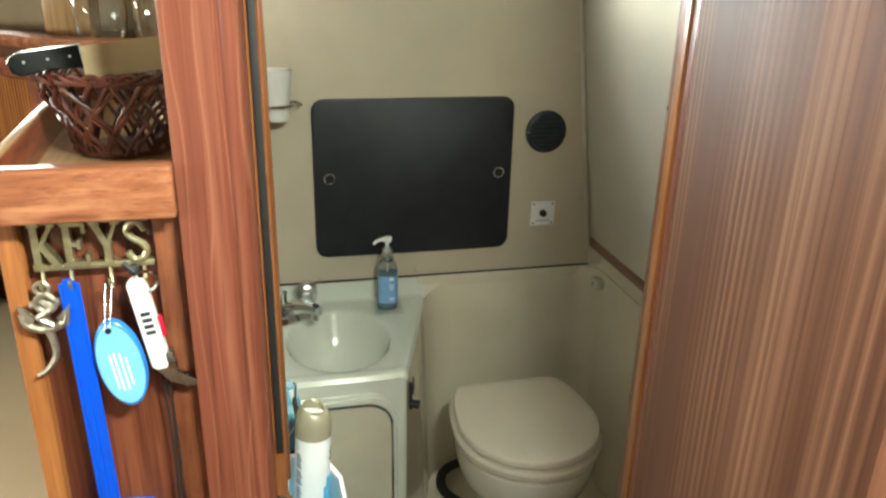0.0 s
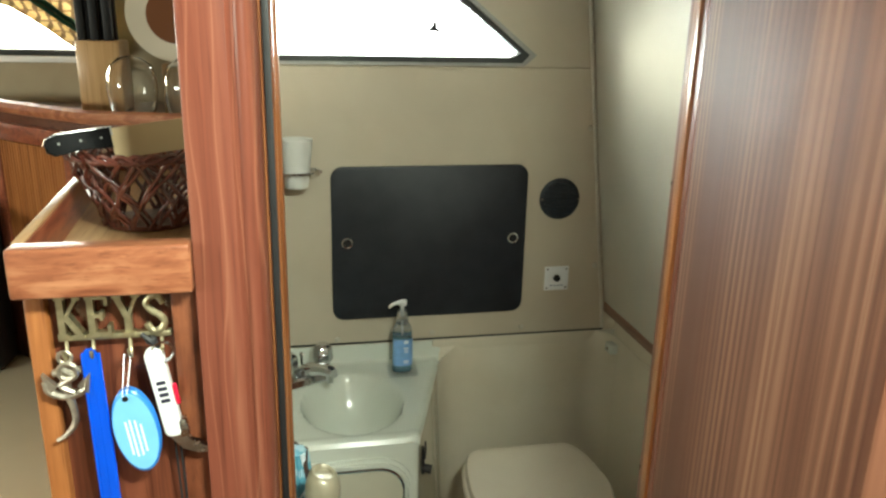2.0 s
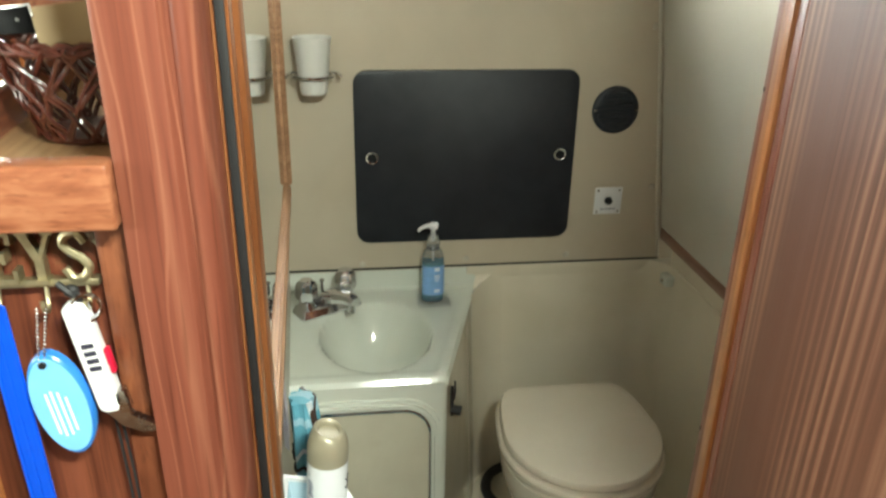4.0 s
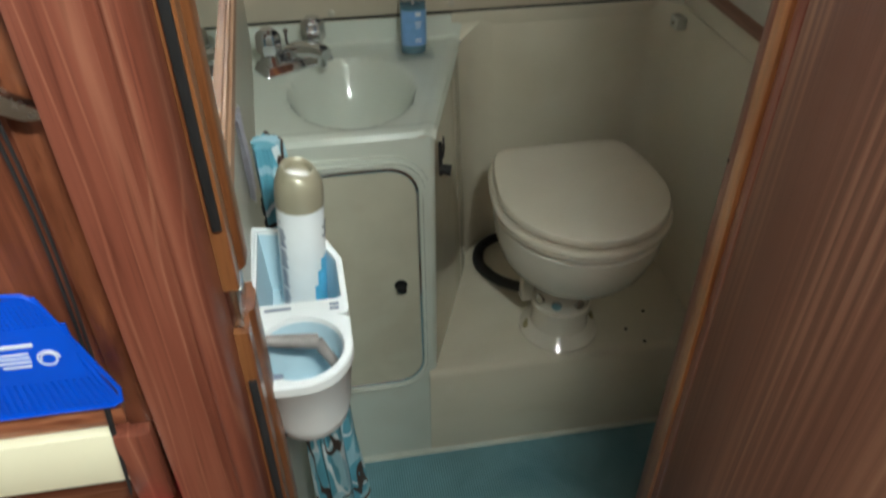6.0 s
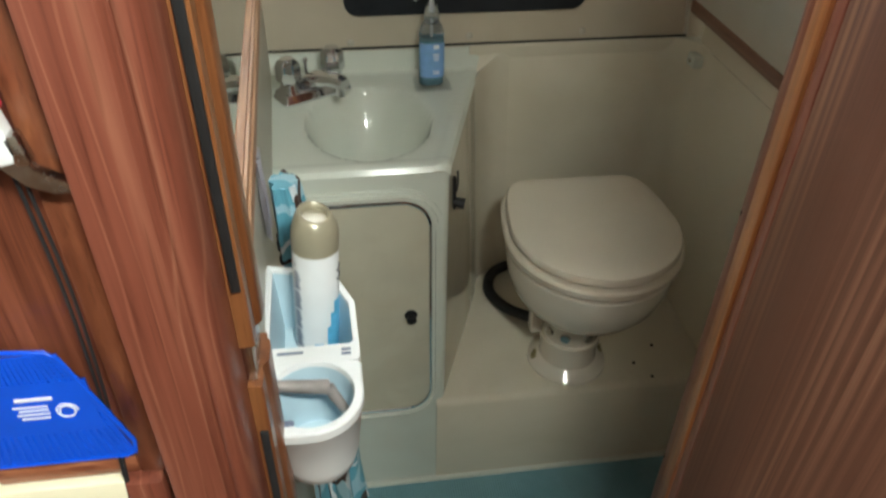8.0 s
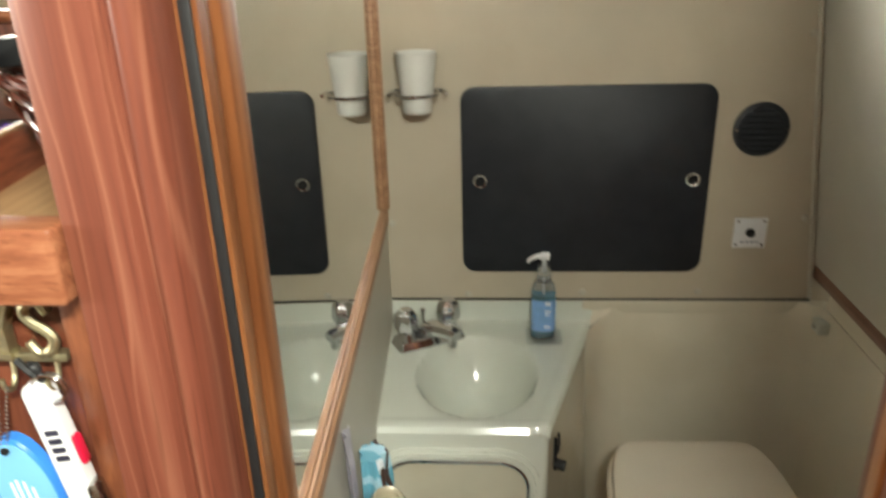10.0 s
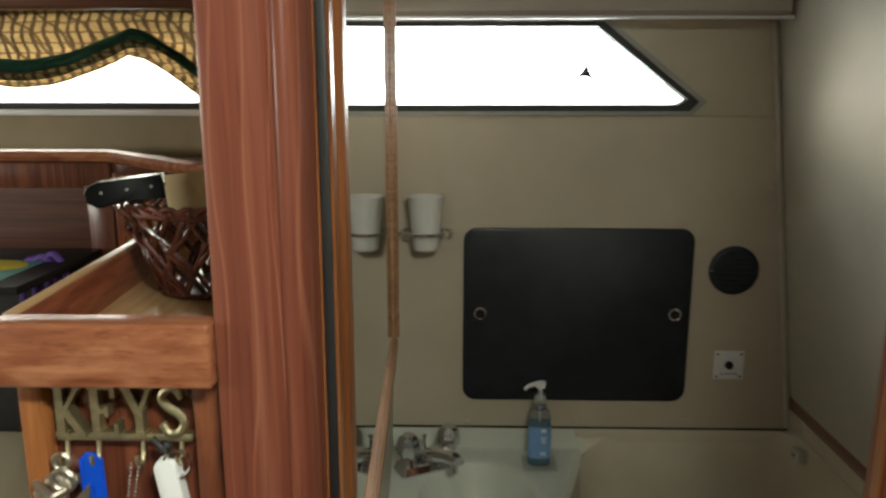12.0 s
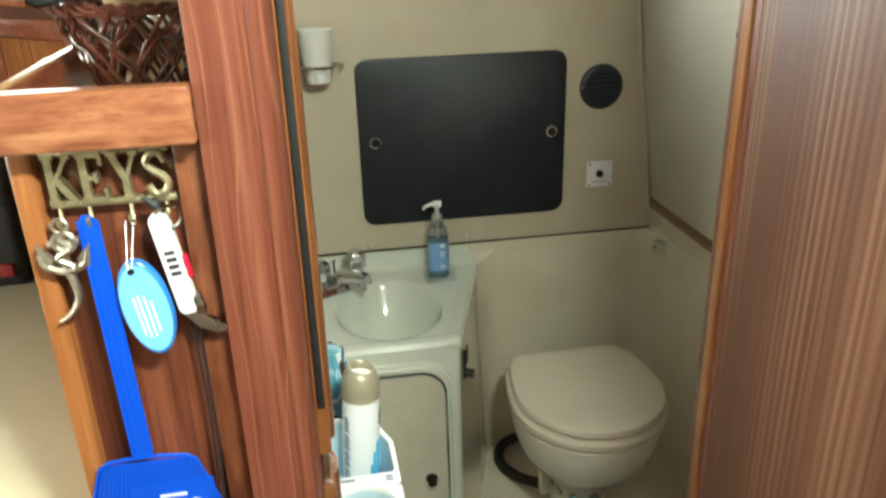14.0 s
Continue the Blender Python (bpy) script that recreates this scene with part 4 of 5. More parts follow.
for z, k, dy in prof:
    lp = []
    for i in range(44):
        a = 2 * math.pi * i / 44
        blend = max(0, min(1, (0.551 - z) / 0.10))
        e = (TX + 0.150 * math.cos(a) * k, -0.325 + 0.165 * math.sin(a) * k + dy, z)
        q = seat_outline(z, -0.004)[i]
        q = (TX + (q[0] - TX) * k, -0.325 + (q[1] + 0.325) * k, z)
        lp.append(tuple(q[m] * (1 - blend) + e[m] * blend for m in range(3)))
    loops.append(lp)
rings(bm, loops)
part("bowl", bm, CERAMIC, toilet)
bm = bmesh.new()
lathe(bm, [(0.079, 0.2385), (0.079, 0.244), (0.070, 0.252), (0.058, 0.262), (0.055, 0.290), (0.056, 0.305), (0.060, 0.309), (0.060, 0.317), (0.055, 0.320), (0.056, 0.360), (0.064, 0.392)], (TX - 0.004, -0.312, 0), 36)
part("pedestal", bm, CERAMIC, toilet)
for ang in (-118, -72, -28, 205):
    c, s = math.cos(radians(ang)), math.sin(radians(ang))
    bm = bmesh.new()
    p = Vector((TX - 0.004 + 0.054 * c, -0.312 + 0.054 * s, 0.343))
    cyl(bm, p, p + Vector((c, s, 0)) * 0.006, 0.0105, 0.0095, 14)
    part("port_plug", bm, STEEL, toilet, "dark stained metal plug")
for sx in (-1, 1):
    bm = bmesh.new()
    p = Vector((TX - 0.004 + sx * 0.068, -0.312, 0.248))
    cyl(bm, p, p + Vector((0, 0, 0.008)), 0.0075, seg=6)
    cyl(bm, p + Vector((0, 0, 0.008)), p + Vector((0, 0, 0.020)), 0.0035, seg=8)
    part("bolt", bm, BRASS, toilet, "brass hold-down bolt")
bm = bmesh.new()
box(bm, TX - 0.090, TX - 0.066, -0.325, -0.300, 0.330, 0.385, 0.004)
part("inlet_fitting", bm, CERAMIC, toilet)
bm = bmesh.new()
tube(bm, curve_pts([(0.345, -0.262, 0.300), (0.312, -0.205, 0.262), (0.272, -0.160, 0.253), (0.248, -0.105, 0.253), (0.262, -0.052, 0.256), (0.300, -0.030, 0.262), (0.345, -0.035, 0.270)], 6), 0.0118, 14)
tagged(part("discharge_hose", bm, RUBBER, None, "thick black rubber hose curling behind the toilet"), "", "hose")
for dx, dy in ((0.505, -0.345), (0.530, -0.385), (0.560, -0.30)):
    bm = bmesh.new()
    lathe(bm, [(0.0038, 0.238), (0.0035, 0.2395), (0.0012, 0.2402)], (dx, dy, 0), 10)
    tagged(part("plug", bm, PLASTIC_K, None, "tiny dark plug in the cream step"), "", "plug", "plugs in the step")

bm = bmesh.new()
box(bm, -0.117, 0.646, -1.02, -0.4085, -0.0058, 0.003, 0.002)
tagged(part("floor_mat", bm, MAT_RIB, None, "teal blue ribbed rubber mat on the floor"), "", "mat")

# ---------------------------------------------------------------- doorway: post and door
post = thing("door_post", "reddish varnished mahogany door post with a black seal strip", "door post", kind="structure")
bm = bmesh.new()
PF = -0.993
prof = [(-0.1985, -0.930), (-0.1985, PF + 0.004), (-0.1978, PF + 0.0012), (-0.1950, PF)]
prof += [(-0.164, PF - 0.001), (-0.1600, PF - 0.0003), (-0.1578, PF + 0.0022), (-0.1562, PF + 0.0040), (-0.1545, PF + 0.0042), (-0.1520, PF + 0.0026), (-0.1488, PF + 0.0016), (-0.1452, PF + 0.0026)]
prof += [(-0.1418, PF + 0.0062), (-0.1392, PF + 0.0120), (-0.1375, PF + 0.0185), (-0.1362, PF + 0.0290), (-0.1360, -0.930)]
prism(bm, prof, "z", -0.006, 1.86)
part("post", bm, W_POST, post)
# jamb: seal strip in its rebate, then a stepped moulding round the reveal
for z0, z1, s0 in ((0.972, 1.86, 1.026), (-0.006, 0.930, -0.006)):
    s1 = z1 if z0 > 0.9 else 0.880
    bm = bmesh.new()
    jamb = [(-0.1358, -0.897), (-0.1358, -0.9560), (-0.1262, -0.9560), (-0.1246, -0.9545), (-0.1242, -0.9470), (-0.1246, -0.9400), (-0.1258, -0.9370), (-0.1250, -0.9335), (-0.1222, -0.9310), (-0.1208, -0.9270), (-0.1204, -0.9120), (-0.1212, -0.9060), (-0.1235, -0.9035), (-0.1240, -0.897)]
    prism(bm, jamb, "z", z0, z1)
    part("casing", bm, W_TRIM, post, "orange-brown teak door casing")
    bm = bmesh.new()
    box(bm, -0.1330, -0.1264, -0.9592, -0.9563, s0, s1, 0.001)
    part("seal_strip", bm, RUBBER, post, "black rubber seal strip")
bm = bmesh.new()
box(bm, -0.1360, -0.1280, -0.950, -0.905, 0.9305, 0.9715, 0.001)
part("strike_plate", bm, STEEL, post, "steel strike plate in the notch")
bm = bmesh.new()
cyl(bm, (-0.1282, -0.930, 0.951), (-0.1266, -0.930, 0.951), 0.004, seg=12)
part("strike_screw", bm, STEEL, post)

bm = bmesh.new()
prism(bm, [(-0.9295, -0.006), (-0.9295, 1.86), (-0.912, 1.86), (-0.912, -0.006)], "x", -0.1985, -0.1365)
structure("wall_post_core", bm, VINYL_R, "bulkhead core behind the door post", "wall")

dirv = Vector((0.179 - 0.411, -1.341 + 0.683, 0)).normalized()
nrm = Vector((dirv.y, -dirv.x, 0))
if nrm.x > 0:
    nrm = -nrm
HINGE = Vector((0.411, -0.683, 0))
D = Matrix(((dirv.x, nrm.x, 0, HINGE.x), (dirv.y, nrm.y, 0, HINGE.y), (0, 0, 1, 0), (0, 0, 0, 1)))
odoor = thing("door", "open door of ribbon-striped mahogany veneer with edge mouldings", "door")
for name, a, b, t0, t1, mat in (("panel", 0.1092, 0.697, -0.022, 0.0, W_DOOR), ("edge_strip", 0.0, 0.034, -0.026, 0.004, W_POST), ("edge_bead", 0.0342, 0.078, -0.024, 0.006, W_STILE), ("inner_strip", 0.0782, 0.109, -0.024, 0.001, W_POST)):
    bm = bmesh.new()
    box(bm, a, b, t0, t1, 0.012, 1.80, 0.002 if name != "edge_bead" else 0.0045, 2)
    place(bm.verts, D)
    part(name, bm, mat, odoor)
for z in (1.313, 0.86, 0.40):
    bm = bmesh.new()
    cyl(bm, (0.006, 0.0035, z), (0.006, 0.0048, z), 0.003, seg=10)
    place(bm.verts, D)
    part("screw", bm, PLASTIC_K, odoor, "dark countersunk screw")

# ---------------------------------------------------------------- galley tower with the key rack
tower = thing("galley_cabinet", "narrow varnished cabinet end with a frame-and-panel face", "cabinet")
CF = -0.972
bm = bmesh.new()
box(bm, -0.326, -0.222, CF + 0.008, -0.50, 0.868, 1.292)
part("panel", bm, W_PANEL, tower, "dark red-brown recessed panel")
bm = bmesh.new()
box(bm, -0.343, -0.3255, CF - 0.004, -0.48, 0.868, 1.292, 0.003)
part("stile", bm, W_STILE, tower)
bm = bmesh.new()
box(bm, -0.2225, -0.1992, CF - 0.004, -0.48, 0.868, 1.292, 0.003)
part("stile", bm, W_KNOTTY, tower, "knotty red-brown stile")
bm = bmesh.new()
box(bm, -0.3254, -0.2226, CF - 0.003, CF + 0.010, 0.868, 0.888, 0.003)
part("bottom_rail", bm, W_RAIL, tower)
bm = bmesh.new()
box(bm, -0.343, -0.1987, -1.002, -0.978, 1.2935, 1.3368, 0.0028, 3)
part("tray_front", bm, W_RAIL, tower)
bm = bmesh.new()
box(bm, -0.345, -0.333, -0.979, -0.46, 1.2925, 1.3345, 0.002)
for v in bm.verts:
    v.co.x += -0.075 * (v.co.y + 0.98)
part("tray_side", bm, W_FIDDLE, tower)
# pale strip: the sunlit top of the tray side, done in colour
bm = bmesh.new()
box(bm, -0.344, -0.334, -0.978, -0.462, 1.3346, 1.3362, 0.0005)
for v in bm.verts:
    v.co.x += -0.075 * (v.co.y + 0.98)
part("tray_lit_edge", bm, W_LIGHT, tower, "pale strip painted as the sunlit top edge of the tray side")
bm = bmesh.new()
prism(bm, [(-0.334, -0.9785), (-0.1992, -0.9785), (-0.1992, -0.46), (-0.372, -0.46)], "z", 1.2922, 1.298)
part("tray_floor", bm, W_LIGHT, tower)
bm = bmesh.new()
box(bm, -0.395, -0.2052, -0.459, -0.445, 0.868, 1.332, 0.002)
part("back", bm, W_FIDDLE, tower)

# worktop the tower stands on
worktop = thing("galley_worktop", "cream galley worktop with a pale front edge", "worktop")
bm = bmesh.new()
box(bm, -1.55, -0.2060, -0.965, -0.13, 0.835, 0.8675, 0.004)
part("top", bm, CREAM_TOP, worktop)
bm = bmesh.new()
box(bm, -1.55, -0.222, -0.981, -0.9655, 0.808, 0.866, 0.003)
part("front_edge", bm, CREAM_TOP, worktop)
base = thing("galley_base_cabinet", "dark varnished galley base cabinet below the worktop", "cabinet")
bm = bmesh.new()
box(bm, -1.55, -0.2065, -0.968, -0.13, -0.006, 0.834)
part("carcass", bm, W_GALLEY, base)
bm = bmesh.new()
box(bm, -1.52, -0.235, -0.978, -0.9685, 0.05, 0.795, 0.002)
part("front", bm, W_GALLEY, base)
bm = bmesh.new()
box(bm, -0.2345, -0.2060, -0.986, -0.9685, 0.780, 0.868, 0.004)
part("corner_block", bm, W_POST, base)

# key rack: cast letters on two bars
rack = thing("key_rack", "antique brass key rack with cut-out KEYS lettering", "key rack")
RY0, RY1 = CF + 0.004, CF - 0.004


def stroke(bm, a, b, w, proud):
    a, b = Vector(a), Vector(b)
    n = Vector((-(b - a).y, (b - a).x)).normalized() * w * 0.58
    prism(bm, [tuple(a + n), tuple(b + n), tuple(b - n), tuple(a - n)], "y", RY0 - 0.001, RY1 - 0.0010 - proud)


zb, zt, hL = 1.2490, 1.2865, 0.0335
bm = bmesh.new()
box(bm, -0.318, -0.224, RY1, RY0, 1.2445, 1.2500, 0.0008)
part("base_bar", bm, BRASS, rack)
bm = bmesh.new()
box(bm, -0.319, -0.225, RY1, RY0, 1.2845, 1.2885, 0.0008)
part("top_bar", bm, BRASS, rack)
L0, LW_ = -0.3175, 0.0235
letters = {
    "k": [((0.004, 0), (0.004, 1), 0.0048), ((0, 0.02), (0.009, 0.02), 0.003), ((0, 0.98), (0.009, 0.98), 0.003), ((0.006, 0.42), (0.018, 0.98), 0.0026), ((0.008, 0.52), (0.019, 0.02), 0.0046), ((0.015, 0.98), (0.021, 0.98), 0.003), ((0.015, 0.02), (0.022, 0.02), 0.003)],
    "e": [((0.005, 0), (0.005, 1), 0.0048), ((0.001, 0.97), (0.019, 0.97), 0.0034), ((0.001, 0.03), (0.020, 0.03), 0.0034), ((0.005, 0.5), (0.014, 0.5), 0.003), ((0.0185, 0.97), (0.0185, 0.76), 0.0026), ((0.0195, 0.03), (0.0195, 0.26), 0.0026), ((0.0138, 0.40), (0.0138, 0.61), 0.0022)],
    "y": [((0.0115, 0), (0.0115, 0.46), 0.0048), ((0.0115, 0.42), (0.003, 0.98), 0.0046), ((0.0115, 0.42), (0.020, 0.98), 0.0026), ((0, 0.98), (0.008, 0.98), 0.003), ((0.016, 0.98), (0.023, 0.98), 0.003), ((0.007, 0.02), (0.016, 0.02), 0.003)],
}
for k, ch in enumerate("key"):
    bm = bmesh.new()
    for m, (a, b, w) in enumerate(letters[ch]):
        stroke(bm, (L0 + k * LW_ + a[0], zb + a[1] * 0.037), (L0 + k * LW_ + b[0], zb + b[1] * 0.037), w, 0.00035 * (m + 1))
    part("letter", bm, BRASS, rack)
bm = bmesh.new()
sx = L0 + 3 * LW_ + 0.011
ctrl = [(sx + 0.0075, RY1, zb + 0.028), (sx + 0.003, RY1, zb + 0.0345), (sx - 0.004, RY1, zb + 0.033), (sx - 0.0065, RY1, zb + 0.027), (sx - 0.002, RY1, zb + 0.0205), (sx + 0.004, RY1, zb + 0.0165), (sx + 0.0078, RY1, zb + 0.010), (sx + 0.004, RY1, zb + 0.003), (sx - 0.003, RY1, zb + 0.002), (sx - 0.0075, RY1, zb + 0.009)]
tube(bm, curve_pts(ctrl, 4), 0.0031, 8)
part("letter", bm, BRASS, rack)
HOOKS = [-0.3125, -0.2905, -0.2595, -0.2325]
for hx in HOOKS:
    bm = bmesh.new()
    tube(bm, curve_pts([(hx, CF, 1.2455), (hx, CF - 0.002, 1.234), (hx + 0.001, CF - 0.008, 1.229), (hx + 0.001, CF - 0.014, 1.2335), (hx + 0.001, CF - 0.0145, 1.239)], 5), 0.0016, 8)
    part("hook", bm, BRASS, rack)

# anchor bottle opener
bm = bmesh.new()
ay = CF - 0.0115
X0 = -0.3125
tube(bm, [(X0 + 0.0055 * math.cos(2 * math.pi * k / 16), ay, 1.2325 + 0.0055 * math.sin(2 * math.pi * k / 16)) for k in range(16)], 0.0018, 6, closed=True)
tube(bm, [(X0, ay, 1.226), (X0 - 0.001, ay, 1.198)], 0.0034, 8)
tube(bm, [(X0 - 0.011, ay, 1.2185), (X0 + 0.0125, ay, 1.2205)], 0.0036, 8)
tube(bm, curve_pts([(X0 - 0.018, ay, 1.2105), (X0 - 0.015, ay, 1.2005), (X0 - 0.001, ay, 1.1955), (X0 + 0.013, ay, 1.2015), (X0 + 0.0165, ay, 1.2115)], 5), 0.0040, 8)
for s_ in (-1, 1):
    prism(bm, [(X0 + s_ * 0.0200, 1.2185), (X0 + s_ * 0.0080, 1.2060), (X0 + s_ * 0.0170, 1.1985)], "y", ay - 0.0035, ay + 0.0025)
tube(bm, curve_pts([(X0 - 0.004, ay - 0.002, 1.224), (X0 + 0.006, ay - 0.004, 1.216), (X0 - 0.005, ay - 0.004, 1.208), (X0 + 0.005, ay - 0.003, 1.200)], 5), 0.0029, 8)
tube(bm, [(X0 + 0.002 + 0.0075 * math.cos(2 * math.pi * k / 16), ay - 0.004, 1.2205 + 0.0075 * math.sin(2 * math.pi * k / 16)) for k in range(16)], 0.0024, 6, closed=True)
tube(bm, curve_pts([(X0 - 0.001, ay, 1.197), (X0 + 0.002, ay, 1.185), (X0 + 0.002, ay, 1.170), (X0 - 0.006, ay, 1.158), (X0 - 0.015, ay, 1.152)], 6), [0.0040 - 0.0022 * k / 24 for k in range(25)], 8)
tagged(part("bottle_opener", bm, PEWTER, None, "pewter anchor-shaped bottle opener hanging on the rack"), "", "bottle opener")

# fly swatter
sw = thing("fly_swatter", "bright blue plastic fly swatter hanging from the rack", "fly swatter")
sy = CF - 0.013
bm = bmesh.new()
prism(bm, [(-0.2975, 1.236), (-0.2945, 1.2405), (-0.2890, 1.2405), (-0.2845, 1.236), (-0.2795, 1.016), (-0.2945, 1.016)], "y", sy - 0.0008, sy + 0.0008)
for xa, xb in ((-0.2975, -0.2945), (-0.2845, -0.2795)):
    tube(bm, [(xa, sy, 1.236), (xb, sy, 1.016)], 0.0019, 6)
tube(bm, [(-0.291, sy, 1.215), (-0.287, sy, 1.016)], 0.0016, 6)
tagged(part("handle", bm, BLUE_PL, sw), "", "", "", "stuff")
bm = bmesh.new()
PB = [(-0.326, 1.004), (-0.318, 1.012), (-0.296, 1.014), (-0.278, 1.014), (-0.250, 1.011), (-0.243, 1.004), (-0.215, 0.918), (-0.2165, 0.9065), (-0.223, 0.903), (-0.352, 0.903), (-0.358, 0.909)]
tube(bm, [(p[0], sy, p[1]) for p in PB], 0.0018, 6, closed=True)
for k in range(30):
    t = k / 29
    z = 1.008 - 0.101 * t
    xl, xr = -0.326 - 0.031 * t, -0.243 + 0.026 * t
    box(bm, xl, xr, sy - 0.0006, sy + 0.0006, z - 0.0011, z + 0.0011)
for k in range(27):
    t = k / 26
    a, b = Vector((-0.325 + 0.081 * t, 1.009)), Vector((-0.357 + 0.140 * t, 0.905))
    n = 0.0010
    rings(bm, [[(a.x - n, y, a.y), (a.x + n, y, a.y), (b.x + n, y, b.y), (b.x - n, y, b.y)] for y in (sy - 0.0007, sy + 0.0007)])
tagged(part("blade", bm, BLUE_PL, sw, "blue perforated blade"), "", "", "", "stuff")
bm = bmesh.new()
box(bm, -0.305, -0.2315, sy - 0.0009, sy + 0.0009, 0.935, 0.985, 0.0)
pp = part("printed_patch", bm, BLUE_PL, sw)
bm = bmesh.new()
tube(bm, [(-0.2500 + 0.0075 * math.cos(k * 0.42) * (1 - k * 0.018), sy - 0.0014, 0.957 + 0.0075 * math.sin(k * 0.42) * (1 - k * 0.018)) for k in range(24)], 0.0006, 5)
part("printed_curl", bm, PRINT_WHITE, pp, "white printed curl")
for x, w, z, h in ((-0.280, 0.024, 0.969, 0.0028), (-0.283, 0.022, 0.9625, 0.0013), (-0.280, 0.019, 0.9590, 0.0013), (-0.282, 0.021, 0.9552, 0.0013), (-0.280, 0.018, 0.9512, 0.0013)):
    bm = bmesh.new()
    box(bm, x, x + w, sy - 0.0016, sy - 0.0010, z, z + h)
    part("printed_bar", bm, PRINT_WHITE, pp)

# float key tag
tag = thing("key_tag", "light blue oval key float on a ball chain", "key tag")
ty = CF - 0.016
tc, ta = (-0.2585, 1.160), radians(8)


def oval(k, n=32):
    out = []
    for i in range(n):
        a = 2 * math.pi * i / n
        x, z = 0.0195 * k * math.cos(a), 0.042 * k * math.sin(a)
        out.append((tc[0] + x * math.cos(ta) - z * math.sin(ta), tc[1] + x * math.sin(ta) + z * math.cos(ta)))
    return out


bm = bmesh.new()
rings(bm, [[(p[0], y, p[1]) for p in oval(k)] for y, k in ((ty + 0.005, 0.93), (ty + 0.004, 1.0), (ty - 0.003, 1.0), (ty - 0.0045, 0.95))])
part("body", bm, BLUE_EDGE, tag, "blue rim")
bm = bmesh.new()
prism(bm, oval(0.92), "y", ty - 0.0050, ty - 0.0040)
face = part("face", bm, BLUE_TAG, tag)
for dx, l in ((-0.0060, 0.034), (-0.0022, 0.038), (0.0022, 0.036), (0.0064, 0.028)):
    bm = bmesh.new()
    vs = box(bm, -0.0008, 0.0008, ty - 0.0056, ty - 0.0051, -l / 2, l / 2)
    place(vs, Matrix.Translation((tc[0] + dx, 0, tc[1] - 0.006)) @ Matrix.Rotation(-ta, 4, "Y"))
    part("printed_bar", bm, PRINT_WHITE, face)
bm = bmesh.new()
cyl(bm, (-0.2645, ty - 0.0062, 1.194), (-0.2645, ty + 0.004, 1.194), 0.0026, seg=12)
part("eyelet", bm, PLASTIC_K, tag)
bm = bmesh.new()
for xa, xb in ((-0.2625, -0.2665), (-0.2570, -0.2630)):
    for k in range(15):
        t = k / 14
        ball(bm, (xa + (xb - xa) * t, CF - 0.0145 - 0.006 * t, 1.2335 - 0.038 * t), 0.00105, 6, 4)
part("chain", bm, STEEL, tag, "steel ball chain")

# white corkscrew knife with its lanyard
ck = thing("corkscrew", "white-handled waiter's corkscrew on a steel split ring", "corkscrew")
cy = CF - 0.014
bm = bmesh.new()
m = Matrix.Translation((-0.2315, cy, 1.197)) @ Matrix.Rotation(radians(-9), 4, "Y")
o = [(p[0], p[1]) for p in rrect(-0.0088, 0.0068, -0.046, 0.042, 0.0060, 5)]
prism(bm, o, "y", -0.006, 0.005, 0.002)
place(bm.verts, m)
part("handle", bm, WHITE_PL, ck)
for k in range(4):
    bm = bmesh.new()
    box(bm, -0.0045, 0.0035, -0.0068, -0.0060, -0.010 + k * 0.006, -0.0065 + k * 0.006)
    place(bm.verts, m)
    part("printed_bar", bm, PRINT_DARK, ck)
bm = bmesh.new()
box(bm, 0.0070, 0.0105, -0.004, 0.003, -0.016, 0.004, 0.0015)
place(bm.verts, m)
part("red_inlay", bm, RED_PL, ck, "small red plastic inlay")
bm = bmesh.new()
prism(bm, [(-0.006, -0.046), (0.008, -0.044), (0.010, -0.052), (0.024, -0.064), (0.028, -0.070), (0.014, -0.068), (0.002, -0.060)], "y", -0.004, 0.003)
box(bm, 0.0035, 0.0115, -0.006, 0.004, -0.048, -0.030, 0.0015)
place(bm.verts, m)
part("lever", bm, STEEL, ck, "steel lever end")
bm = bmesh.new()
for off, r in ((0, 0.0085), (0.0016, 0.0088), (-0.002, 0.0092)):
    tube(bm, [(-0.2300 + r * math.cos(2 * math.pi * k / 20), cy - 0.002 + off, 1.2350 + r * math.sin(2 * math.pi * k / 20)) for k in range(20)], 0.0010, 6, closed=True)
part("split_ring", bm, CHROME, ck)
bm = bmesh.new()
ball(bm, (-0.2395, cy + 0.001, 1.2455), 0.0048, scale=(1.1, 0.8, 1))
tube(bm, curve_pts([(-0.247, cy, 1.252), (-0.240, cy - 0.002, 1.246), (-0.234, cy, 1.238)], 4), 0.0022, 6)
part("cord_knot", bm, RUBBER, ck, "black cord knot")

cord = thing("cord_with_cup", "tiny red party cup hanging low on a black cord", "trinket")
bm = bmesh.new()
for dx in (-0.0022, 0.0022):
    tube(bm, curve_pts([(-0.2255 + dx, cy + 0.003, 1.150), (-0.2240 + dx, CF - 0.008, 1.05), (-0.2285 + dx * 0.7, CF - 0.008, 0.93), (-0.2325 + dx * 0.4, CF - 0.010, 0.865), (-0.2345, CF - 0.018, 0.803)], 6), 0.0012, 6)
part("cord", bm, RUBBER, cord, "doubled black cord")
cm = Matrix.Translation((-0.2455, -1.001, 0.772)) @ Vector((0.70, 0.36, -0.62)).to_track_quat("Z", "Y").to_matrix().to_4x4() @ Matrix.Scale(1.2, 4)
bm = bmesh.new()
lathe(bm, [(0.0175, 0.0), (0.0182, 0.001), (0.0125, 0.046), (0.0105, 0.046), (0.0165, 0.004), (0.0165, 0.002)], m=cm, seg=26, cap=False)
